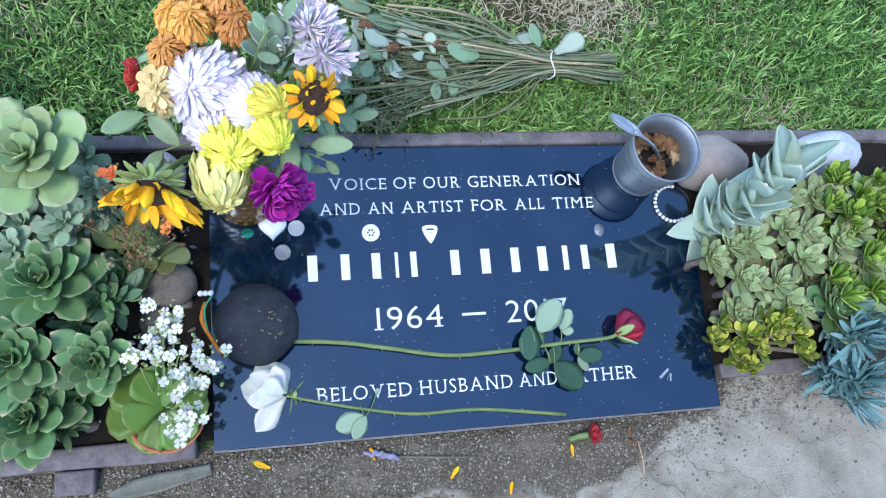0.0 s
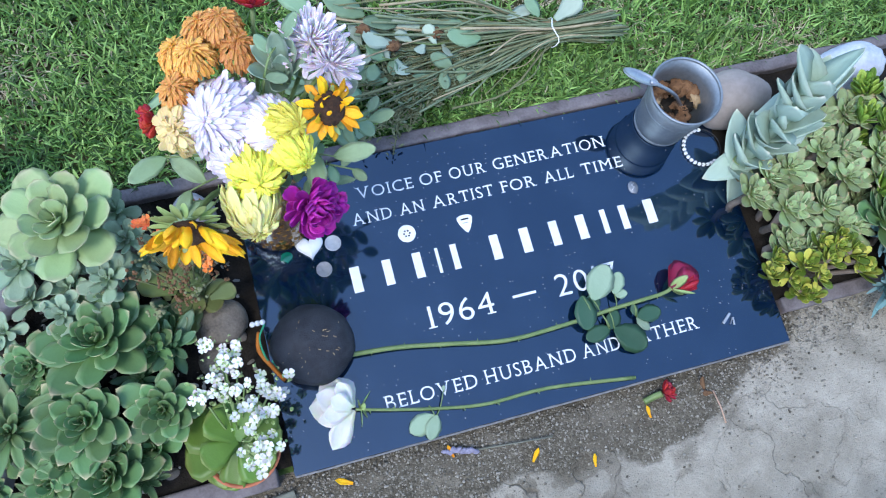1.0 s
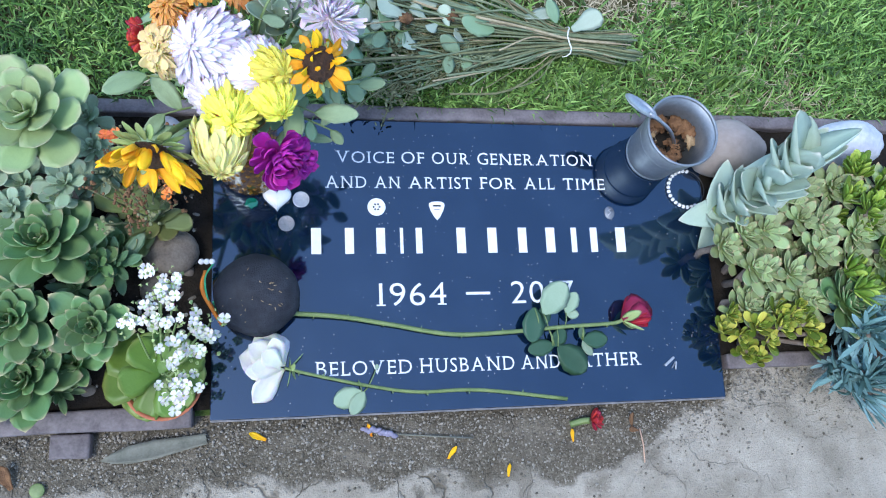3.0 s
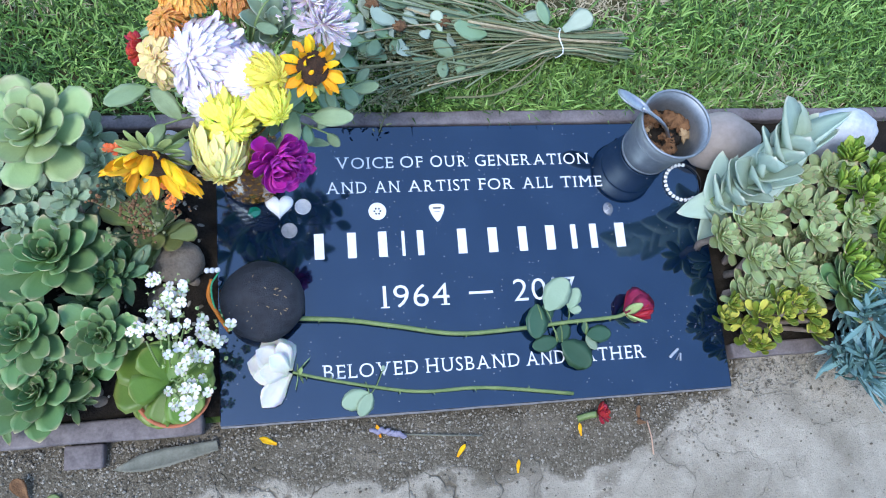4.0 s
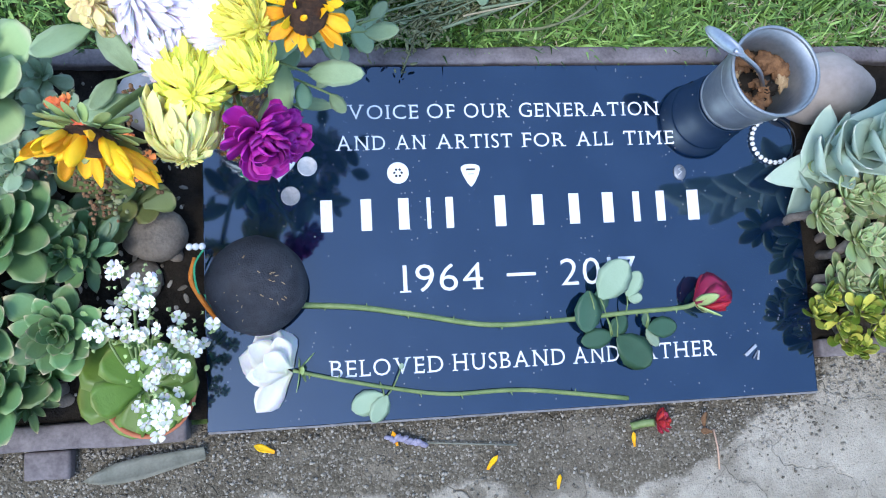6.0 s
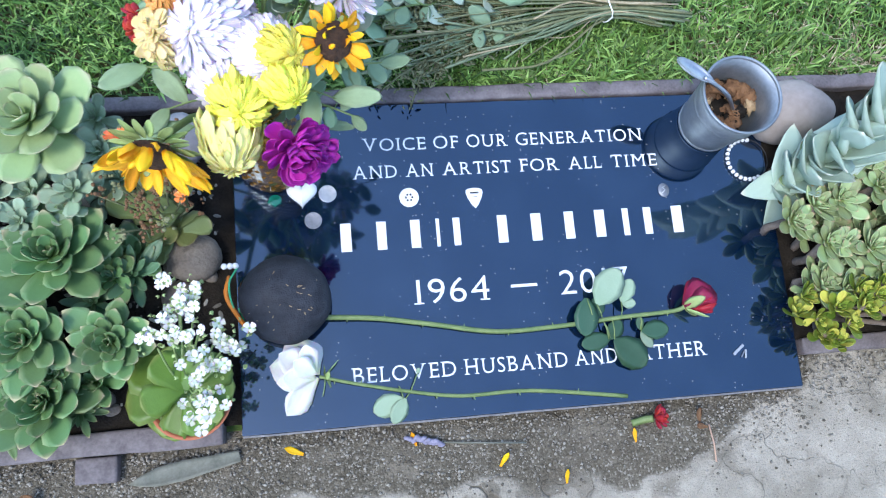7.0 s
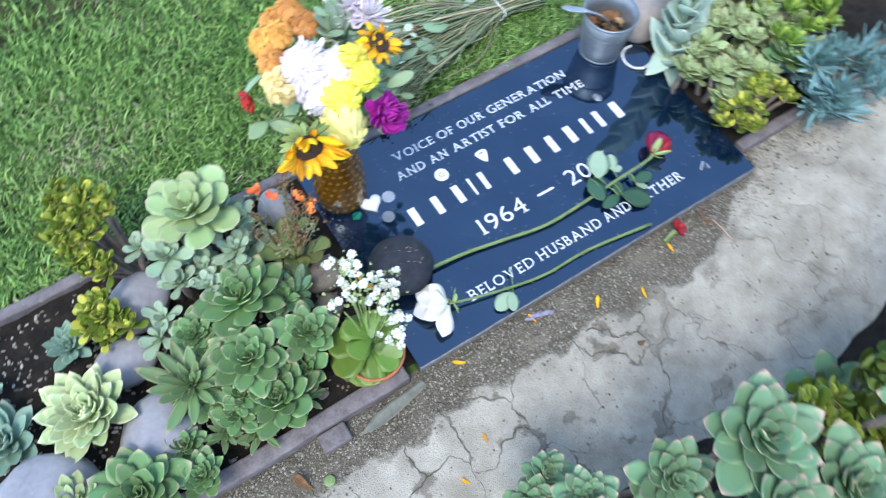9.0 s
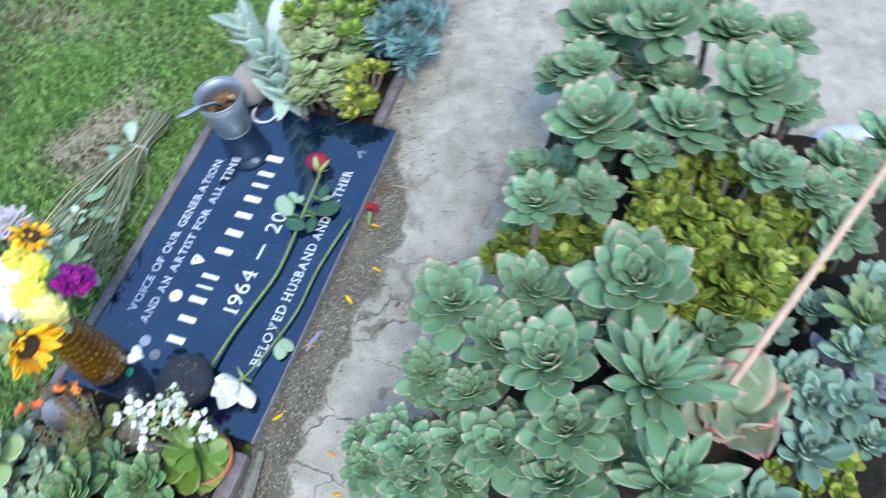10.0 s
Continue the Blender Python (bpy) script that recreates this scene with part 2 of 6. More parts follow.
JADE_FRESH = leafy("fresh_green_jade_leaf", (0.075, 0.17, 0.02), (0.14, 0.26, 0.03), (0.30, 0.36, 0.06), (0.34, 0.33, 0.07), 0.35, True, spread=0.3)
SENECIO = leafy("blue_chalk_leaf", (0.075, 0.165, 0.155), (0.13, 0.25, 0.24), (0.20, 0.33, 0.33), (0.19, 0.30, 0.28), 0.6, True, spread=0.2)
STEM = plain("grey_woody_stem", (0.10, 0.075, 0.055), (0.26, 0.21, 0.17), 70, 0.85)
GREEN_STEM = plain("green_stem", (0.10, 0.16, 0.045), (0.22, 0.28, 0.10), 60, 0.55)


# ---- building helpers ----
def mesh_of(name, verts, faces, mat, smooth=True):
    me = bpy.data.meshes.new(name)
    me.from_pydata([tuple(v) for v in verts], [], faces)
    me.materials.append(mat)
    if smooth:
        me.shade_smooth()
    me.update()
    return me


def part(name, data, mat, parent, label="", smooth=True, at=None):
    """Links a bmesh, or a ready mesh, as one object under a thing or a part."""
    if isinstance(data, bmesh.types.BMesh):
        me = bpy.data.meshes.new(name)
        data.to_mesh(me)
        data.free()
        me.materials.append(mat)
        if smooth:
            me.shade_smooth()
    else:
        me = data
    ob = new(name, me)
    ob.parent = parent
    if at is not None:
        ob.matrix_basis = at
    return tagged(ob, label) if label else ob


def thing(name, label, category, at, group="", kind=""):
    ob = new(name)
    ob.empty_display_size = 0.02
    ob.matrix_basis = at if isinstance(at, Matrix) else Matrix.Translation(at)
    return tagged(ob, label, category, group, kind)


def box(lo, hi, bevel=0.002, wob=0.0, cuts=0):
    bm = bmesh.new()
    bmesh.ops.create_cube(bm, size=1)
    for v in bm.verts:
        v.co = [l + (c + 0.5) * (h - l) for l, h, c in zip(lo, hi, v.co)]
    if cuts:
        axis = max(range(3), key=lambda a: hi[a] - lo[a])
        long_edges = [e for e in bm.edges if abs((e.verts[0].co - e.verts[1].co)[axis]) > 1e-5]
        bmesh.ops.subdivide_edges(bm, edges=long_edges, cuts=cuts)
    if bevel:
        sharp = [e for e in bm.edges if len(e.link_faces) == 2 and e.calc_face_angle() > 1]
        bmesh.ops.bevel(bm, geom=sharp, offset=bevel, segments=2, affect="EDGES", profile=0.6)
    if wob:
        for v in bm.verts:
            v.co += noise.noise_vector(v.co * 25) * wob
    return bm


def tube(points, radii, sides=7, cap=True):
    """A tapered tube along points."""
    bm = bmesh.new()
    pts = [Vector(p) for p in points]
    if isinstance(radii, (int, float)):
        radii = [radii] * len(pts)
    rings = []
    for i, p in enumerate(pts):
        d = (pts[min(i + 1, len(pts) - 1)] - pts[max(i - 1, 0)]).normalized()
        u = d.cross(Vector((0.13, 0.21, 0.97))).normalized()
        if u.length < 0.5:
            u = Vector((1, 0, 0))
        w = d.cross(u)
        rings.append([bm.verts.new(p + (u * math.cos(a) + w * math.sin(a)) * radii[i]) for a in (2 * math.pi * k / sides for k in range(sides))])
    for a, b in zip(rings, rings[1:]):
        for k in range(sides):
            bm.faces.new((a[k], a[(k + 1) % sides], b[(k + 1) % sides], b[k]))
    if cap:
        bm.faces.new(rings[0][::-1])
        bm.faces.new(rings[-1])
    return bm


def smooth_path(points, steps=5):
    """Catmull-Rom through the given points."""
    p = [Vector(q) for q in points]
    p = [p[0] * 2 - p[1]] + p + [p[-1] * 2 - p[-2]]
    out = []
    for i in range(1, len(p) - 2):
        for k in range(steps):
            t = k / steps
            out.append(0.5 * (2 * p[i] + (p[i + 1] - p[i - 1]) * t + (2 * p[i - 1] - 5 * p[i] + 4 * p[i + 1] - p[i + 2]) * t * t + (3 * p[i] - p[i - 1] - 3 * p[i + 1] + p[i + 2]) * t ** 3))
    return out + [p[-2]]


def lathe(profile, sides=32):
    bm = bmesh.new()
    rings = [[bm.verts.new((r * math.cos(2 * math.pi * k / sides), r * math.sin(2 * math.pi * k / sides), z)) for k in range(sides)] for r, z in profile]
    for a, b in zip(rings, rings[1:]):
        for k in range(sides):
            bm.faces.new((a[k], a[(k + 1) % sides], b[(k + 1) % sides], b[k]))
    return bm


def blob(size, seed, rough=0.12, detail=3, freq=1.5):
    """A rounded stone."""
    bm = bmesh.new()
    bmesh.ops.create_icosphere(bm, subdivisions=detail, radius=1)
    off = Vector((seed * 3.1, seed * 1.7, seed * 0.9))
    for v in bm.verts:
        k = 1 + rough * noise.noise(v.co * freq + off) + rough * 0.3 * noise.noise(v.co * freq * 4 + off)
        v.co = Vector(a * b * k for a, b in zip(v.co, size))
    return bm


def sheet(x0, x1, y0, y1, step, height):
    nx, ny = max(2, round((x1 - x0) / step)), max(2, round((y1 - y0) / step))
    verts = [(x, y, height(x, y)) for y in np.linspace(y0, y1, ny + 1) for x in np.linspace(x0, x1, nx + 1)]
    faces = [(j * (nx + 1) + i, j * (nx + 1) + i + 1, (j + 1) * (nx + 1) + i + 1, (j + 1) * (nx + 1) + i) for j in range(ny) for i in range(nx)]
    return verts, faces


def surface(name, verts, faces, mat, label, category):
    ob = new(name, mesh_of(name, verts, faces, mat))
    return tagged(ob, label, category, kind="structure")


# ---- ground, path, beds ----
surface("ground", [(-400, -400, -0.03), (400, -400, -0.03), (400, 400, -0.03), (-400, 400, -0.03)], [(0, 1, 2, 3)], FAR_LAWN, "wide short lawn reaching into the distance", "ground")
surface("pavement", *sheet(-4.0, 4.6, -2.2, 0.06, 0.03, lambda x, y: -0.018 + 0.004 * noise.noise((x * 4, y * 4, 0)) - 0.004 * (y > -0.02) - 0.03 * (y > 0.0 and x < 0.75)), CONCRETE, "worn cracked pale concrete path with exposed gravel", "path")
surface("lawn", *sheet(-1.65, 1.95, 0.452, 2.25, 0.06, lambda x, y: -0.012 + 0.01 * noise.noise((x * 3, y * 3, 2))), TURF, "thatch under the short green lawn", "lawn")


def bed_height(x, y):
    return -0.012 + 0.012 * noise.noise((x * 14, y * 14, 1)) + 0.006 * noise.noise((x * 50, y * 50, 1))


surface("soil_bed_1", *sheet(-1.0, 0.0, 0.015, 0.445, 0.012, bed_height), SOIL, "dark potting soil of the planted bed beside the marker", "soil")
surface("soil_bed_2", *sheet(0.755, 1.55, 0.065, 0.445, 0.012, bed_height), SOIL, "dark soil of the bed at the marker's far end", "soil")


def mound(x, y):
    edge = min(x - 0.02, 0.93 - x, -0.335 - y + 0.02 * math.sin(x * 9), y + 1.13)
    k = max(0.0, min(1.0, edge / 0.12))
    return -0.03 + 0.19 * k * k * (3 - 2 * k) + 0.012 * noise.noise((x * 14, y * 14, 5))


surface("soil_bed_3", *sheet(0.0, 0.95, -1.14, -0.31, 0.015, mound), SOIL, "dark raised soil of the bed across the path", "soil")


# ---- grass ----
def blades(name, mat, count, x0, x1, y0, y1, length, width, lean, seed, label, density=None):
    rng = np.random.default_rng(seed)
    bx, by = rng.uniform(x0, x1, count), rng.uniform(y0, y1, count)
    if density:
        keep = np.array([density(a, b) for a, b in zip(bx, by)]) > rng.random(count)
        bx, by = bx[keep], by[keep]
    n = len(bx)
    ang = rng.uniform(0, 2 * np.pi, n)
    ln = length * rng.uniform(0.5, 1.3, n)
    wd = width * rng.uniform(0.6, 1.3, n)
    tilt = np.clip(rng.normal(lean, 0.35, n), 0.05, 1.5)
    dx, dy = np.cos(ang), np.sin(ang)
    verts = np.zeros((n, 5, 3))
    for k, (s, w) in enumerate(((0, 1), (0, -1), (0.55, 0.8), (0.55, -0.8), (1.0, 0))):
        bend = tilt * (0.6 + 0.7 * s)
        verts[:, k, 0] = bx + dx * np.sin(bend) * ln * s - dy * wd * w / 2
        verts[:, k, 1] = by + dy * np.sin(bend) * ln * s + dx * wd * w / 2
        verts[:, k, 2] = -0.012 + np.maximum(np.cos(bend), 0.03) * ln * s
    base = np.arange(n)[:, None] * 5
    loops = np.concatenate([base + np.array([0, 1, 3]), base + np.array([0, 3, 2]), base + np.array([2, 3, 4])], 1).ravel()
    me = bpy.data.meshes.new(name)
    me.vertices.add(n * 5)
    me.vertices.foreach_set("co", verts.ravel())
    me.loops.add(n * 9)
    me.loops.foreach_set("vertex_index", loops.astype(np.int32))
    me.polygons.add(n * 3)
    me.polygons.foreach_set("loop_start", np.arange(0, n * 9, 3, dtype=np.int32))
    me.update(calc_edges=True)
    me.validate()
    me.materials.append(mat)
    return tagged(new(name, me), label, "grass", kind="stuff")


def lush(x, y):
    return 0.35 + 0.9 * (noise.noise((x * 5, y * 5, 7)) + 0.5) - 0.7 * max(0.0, 1 - ((x - 0.62) / 0.2) ** 2 - ((y - 0.72) / 0.13) ** 2)


def dry(x, y):
    return 0.9 - lush(x, y) + (0.4 if y < 0.5 else 0)


blades("grass", GRASS, 80000, -0.9, 1.5, 0.462, 1.0, 0.030, 0.0036, 0.85, 1, "short green lawn grass blades", lush)
blades("grass", GRASS, 80000, -1.6, 1.9, 1.0, 2.2, 0.030, 0.0040, 0.8, 2, "short green lawn grass blades farther off", lush)
blades("grass", GRASS, 260, 0.12, 0.72, 0.457, 0.470, 0.036, 0.0028, 1.2, 5, "grass blades hanging over the lawn edging")
blades("dead_grass", STRAW, 70000, -0.9, 1.6, 0.462, 1.5, 0.028, 0.0020, 1.2, 3, "dry straw-coloured grass between the green blades", dry)


# ---- edging boards ----
def edging(name, x0, x1, y0, y1, z0, z1, label, cuts=24):
    ob = thing(name, label, "edging", ((x0 + x1) / 2, (y0 + y1) / 2, z0))
    c = ob.matrix_basis.translation
    part("board", box((x0 - c.x, y0 - c.y, 0), (x1 - c.x, y1 - c.y, z1 - z0), 0.004, 0.0022, cuts), BOARD, ob)
    return ob


back = edging("edging_board", -1.05, 1.6, 0.4375, 0.459, -0.05, 0.004, "weathered purple-grey garden edging along the lawn", 60)
front = edging("edging_board", -1.05, -0.022, -0.008, 0.021, -0.05, 0.006, "weathered purple-grey edging board along the path")
edging("edging_board", 0.772, 1.5, 0.043, 0.066, -0.05, 0.0, "weathered purple-grey edging board beside the path")
part("rusted_patch", box((-0.625, -0.0135, 0.03), (-0.565, -0.0112, 0.0545), 0.0008, 0.001, 6), BRASS_RUST, back, "rust-stained patch")
part("stake", box((0.335, -0.047, 0.0), (0.385, -0.0155, 0.047), 0.004, 0.002, 2), BOARD, front, "short purple-grey stake against the board")

# ---- grave marker ----
marker = thing("grave_marker", "polished black granite grave marker with white engraved lettering", "grave marker", (0.381, 0.218, -0.045))
part("slab", box((-0.381, -0.2175, 0), (0.381, 0.2175, 0.045), 0.0012), GRANITE, marker, smooth=False)
part("slab_edge", box((-0.380, -0.2205, 0.002), (0.380, -0.2178, 0.0435), 0.0006, 0.0006, 60), STONE_SIDE, marker, "pale rough-sawn edge", smooth=False)


def glyph_mesh(text):
    cu = bpy.data.curves.new("text", "FONT")
    cu.body, cu.size, cu.extrude, cu.offset = text, 1.0, 0.004, -0.006
    cu.resolution_u = 3
    ob = bpy.data.objects.new("text", cu)
    scene.collection.objects.link(ob)
    me = bpy.data.meshes.new_from_object(ob.evaluated_get(bpy.context.evaluated_depsgraph_get()))
    bpy.data.objects.remove(ob)
    bpy.data.curves.remove(cu)
    return me


def serifs(ch, me, v):
    """Small feet on the ends of a letter's strokes, as boxes (x0, x1, y0, y1)."""
    low, high, found = v[:, 1].min(), v[:, 1].max(), []
    left, right = v[:, 0].min(), v[:, 0].max()
    for e in me.edges:
        a, b = v[e.vertices[0]], v[e.vertices[1]]
        if abs(a[1] - b[1]) > 0.004 or a[2] < 0 or b[2] < 0:
            continue
        x0, x1 = sorted((a[0], b[0]))
        foot, head = abs(a[1] - low) < 0.012, abs(a[1] - high) < 0.012
        if not (foot or head) or (foot and ch in "VS") or (head and ch in "A146") or ch in "OCGQ069":
            continue
        y0, y1 = (low, low + 0.04) if foot else (high - 0.04, high)
        if 0.03 < x1 - x0 < 0.22 and ch not in "27":
            found.append((x0 - 0.075, x1 + 0.075, y0, y1))
        elif x1 - x0 >= 0.22 and ch in "BDEFLPR":
            found.append((x0 - 0.07, x0 + 0.02, y0, y1))
            if ch in "EFL":
                found.append((x1 - 0.045, x1, low, low + 0.15) if foot else (x1 - 0.045, x1, high - 0.15, high))
        elif x1 - x0 >= 0.22 and ch == "T":
            found += [(x0, x0 + 0.045, high - 0.15, high), (x1 - 0.045, x1, high - 0.15, high)]
    return found


def word(text, x0, x1, y, cap, first=1.0):
    """One inscribed word between x0 and x1, its capitals of height cap; the first letter may be taller. Each letter is a part."""
    pen, found = 0.0, []
    for i, ch in enumerate(text):
        me = glyph_mesh(ch)
        v = np.array([p.co[:] for p in me.vertices])
        faces = [tuple(p.vertices) for p in me.polygons]
        for x_0, x_1, y_0, y_1 in serifs(ch, me, v):
            at, z = len(v), v[:, 2].max() + 0.0004
            v = np.concatenate([v, [(x_0, y_0, z), (x_1, y_0, z), (x_1, y_1, z), (x_0, y_1, z), (x_0, y_0, 0), (x_1, y_0, 0), (x_1, y_1, 0), (x_0, y_1, 0)]])
            faces += [tuple(at + q for q in f) for f in ((0, 1, 2, 3), (0, 4, 5, 1), (1, 5, 6, 2), (2, 6, 7, 3), (3, 7, 4, 0))]
        bpy.data.meshes.remove(me)
        me = mesh_of("letter", v, faces, WHITE_PAINT, False)
        v[:, :2] *= (first if i == 0 else 1.0) / 0.70
        left = v[:, 0].min()
        v[:, 0] += pen - left
        pen = v[:, 0].max() + 0.16
        found.append((me, v))
    k, c = (x1 - x0) / (pen - 0.16), marker.matrix_basis.translation
    for me, v in found:
        v = np.stack([x0 + v[:, 0] * k - c.x, y + v[:, 1] * cap - c.y, 0.0452 + v[:, 2] * 0.02], 1)
        me.vertices.foreach_set("co", v.ravel())
        me.update()
        part("letter", me, None, marker)


def bar(x0, x1, y0, y1):
    c = marker.matrix_basis.translation
    part("inscription_bar", box((x0 - c.x, y0 - c.y, 0.0448), (x1 - c.x, y1 - c.y, 0.0453), 0), WHITE_PAINT, marker, "plain white bar", smooth=False)


for text, x0, x1 in (("VOICE", 0.175, 0.263), ("OF", 0.274, 0.309), ("OUR", 0.321, 0.380), ("GENERATION", 0.392, 0.579)):
    word(text, x0, x1, 0.3675, 0.0186, 1.04)
for text, x0, x1 in (("AND", 0.159, 0.220), ("AN", 0.232, 0.271), ("ARTIST", 0.283, 0.381), ("FOR", 0.393, 0.451), ("ALL", 0.464, 0.513), ("TIME", 0.528, 0.596)):
    word(text, x0, x1, 0.3285, 0.0186, 1.04)
for text, x0, x1 in (("1964", 0.230, 0.333), ("2017", 0.432, 0.531)):
    word(text, x0, x1, 0.151, 0.0345)
bar(0.363, 0.400, 0.1655, 0.1695)
for text, x0, x1 in (("BELOVED", 0.141, 0.278), ("HUSBAND", 0.289, 0.430), ("AND", 0.440, 0.500), ("FATHER", 0.512, 0.629)):
    word(text, x0, x1, 0.0535, 0.0205, 1.04)
# the name, as plain bars
for x0, x1 in ((0.124, 0.166), (0.174, 0.212), (0.220, 0.258), (0.263, 0.277), (0.282, 0.310), (0.340, 0.380), (0.387, 0.429), (0.436, 0.475), (0.479, 0.521), (0.525, 0.551), (0.554, 0.587), (0.592, 0.637)):
    m, h = (x0 + x1) / 2, (x1 - x0) * 0.17
    bar(m - h, m + h, 0.2285, 0.2675)


# ---- succulents ----
SHAPES = {"oval": ((0, .15), (.2, .7), (.48, 1.0), (.76, .82), (.93, .42)), "wedge": ((0, .8), (.28, 1.0), (.55, .8), (.8, .46), (.93, .18)), "spoon": ((0, .4), (.3, .6), (.6, .9), (.82, 1.0), (.96, .7)), "round": ((0, .28), (.25, .5), (.55, .92), (.78, 1.0), (.93, .62)), "pointed": ((0, .4), (.25, .62), (.5, .92), (.69, 1.0), (.83, .74), (.93, .34)), "long": ((0, .55), (.25, .72), (.5, .94), (.72, .88), (.88, .50))}


def leaf_mesh(name, shape, width, thick, cup, rise, mat, twist=0.0):
    """A fleshy leaf of length 1 along +y, hollow above and rounded below."""
    verts, faces = [], []
    for s, w in SHAPES[shape]:
        h = width * w / 2
        z = rise * s * s
        for a, zz in ((-1, cup), (-.55, cup * .25), (.55, cup * .25), (1, cup), (.6, -thick), (-.6, -thick)):
            t = twist * s
            x, dz = a * h, zz * (w if zz > 0 else math.sqrt(w) * (1.05 - s * 0.8))
            verts.append((x * math.cos(t) - dz * math.sin(t), s, z + x * math.sin(t) + dz * math.cos(t)))
    n = len(SHAPES[shape])
    for i in range(n - 1):
        for k in range(6):
            faces.append((i * 6 + k, i * 6 + (k + 1) % 6, (i + 1) * 6 + (k + 1) % 6, (i + 1) * 6 + k))
    verts.append((0, 1.0, rise + cup * 0.3))
    for k in range(6):
        faces.append(((n - 1) * 6 + k, (n - 1) * 6 + (k + 1) % 6, n * 6))
    return mesh_of(name, verts, faces, mat)


KINDS = {
    # mesh shape, width, thickness, cup, rise, leaves, inner and outer elevation, label
    "round": ("round", 0.62, 0.05, 0.07, 0.10, 26, 80, 4, "large sage-green rosette succulent with broad rounded leaves"),
    "green": ("pointed", 0.54, 0.06, 0.07, 0.16, 34, 80, 6, "green rosette succulent with pointed pale-edged leaves"),
    "long": ("long", 0.28, 0.05, 0.07, 0.10, 30, 80, 10, "olive-green rosette succulent with long narrow leaves"),
    "pale": ("round", 0.55, 0.07, 0.07, 0.14, 16, 75, 5, "small pale grey-green rosette succulent"),
    "cream": ("pointed", 0.42, 0.06, 0.10, 0.22, 64, 84, 10, "pale green rosette succulent with cream leaf edges"),
    "blue": ("pointed", 0.44, 0.06, 0.10, 0.22, 34, 82, 14, "blue-green rosette succulent lying on dark soil"),
    "dark": ("long", 0.34, 0.06, 0.06, 0.10, 16, 72, 4, "dark green rosette succulent with narrow leaves"),
    "sage": ("pointed", 0.54, 0.055, 0.09, 0.18, 36, 80, 4, "sage-green rosette succulent with pinkish leaf tips"),
    "sagelong": ("long", 0.30, 0.05, 0.08, 0.08, 36, 80, 8, "tall sage-green rosette succulent with long pink-tipped leaves"),
    "purple": ("pointed", 0.42, 0.06, 0.08, 0.16, 28, 80, 8, "dull purple-grey rosette succulent"),
    "house": ("pointed", 0.44, 0.07, 0.08, 0.20, 26, 78, 8, "small yellowish-green rosette succulent in a dense mat"),
}
MATS = {"sagelong": "sage"}
LEAF_MESHES = {}
for k_, (shape_, w_, t_, c_, r_, *_rest) in KINDS.items():
    LEAF_MESHES[k_] = [leaf_mesh("leaf", shape_, w_ * q, t_, c_ * q, r_ * p, LEAF[MATS.get(k_, k_)], tw) for q, p, tw in ((1, 1, 0), (0.92, 0.6, 0.12), (1.06, 1.3, -0.1))]
rng = random.Random(4)


def rosette(kind, x, y, z, radius, soil=-0.02, lean=(0, 0), group="", few=1.0):
    """A rosette whose heart is at (x, y, z), with each leaf a part and a stem down to the soil."""
    *_s, count, inner, outer, label = KINDS[kind]
    count = max(10, round(count * few))
    bx, by = x + rng.uniform(-.02, .02), y + rng.uniform(-.02, .02)
    radius *= 1.18 if kind.startswith("sage") else 1.06
    ob = thing("rosette_succulent", label, "succulent", (bx, by, soil), group or "succulents")
    head = Matrix.Translation((x - bx, y - by, z - soil)) @ pose(0, 0, 0, lean[0] + rng.uniform(-9, 9), lean[1] + rng.uniform(-9, 9), rng.uniform(0, 360))
    for i in range(count):
        u = i / (count - 1)
        turn = i * 137.5 + rng.uniform(-9, 9)
        rise = inner + (outer - inner) * u ** 0.75 + rng.uniform(-6, 6)
        size = radius * (0.16 + 0.86 * u ** 0.7) * rng.uniform(0.9, 1.08)
        m = head @ pose(0, 0, 0, 0, 0, turn) @ pose(0, radius * 0.05 * u, -radius * 0.22 * u, rise, rng.uniform(-10, 10), 0) @ Matrix.Scale(size, 4)
        part("leaf", rng.choice(LEAF_MESHES[kind]), None, ob, at=m)
    low, top = Vector((0, 0, -0.01)), head @ Vector((0, 0, -radius * 0.12))
    mid = (low + top) / 2 + Vector((rng.uniform(-.01, .01), rng.uniform(-.01, .01), 0))
    part("stem", tube([low, mid, top], [0.007, 0.006, 0.005 + radius * 0.04], 6), STEM, ob, "grey woody stem")
    return ob


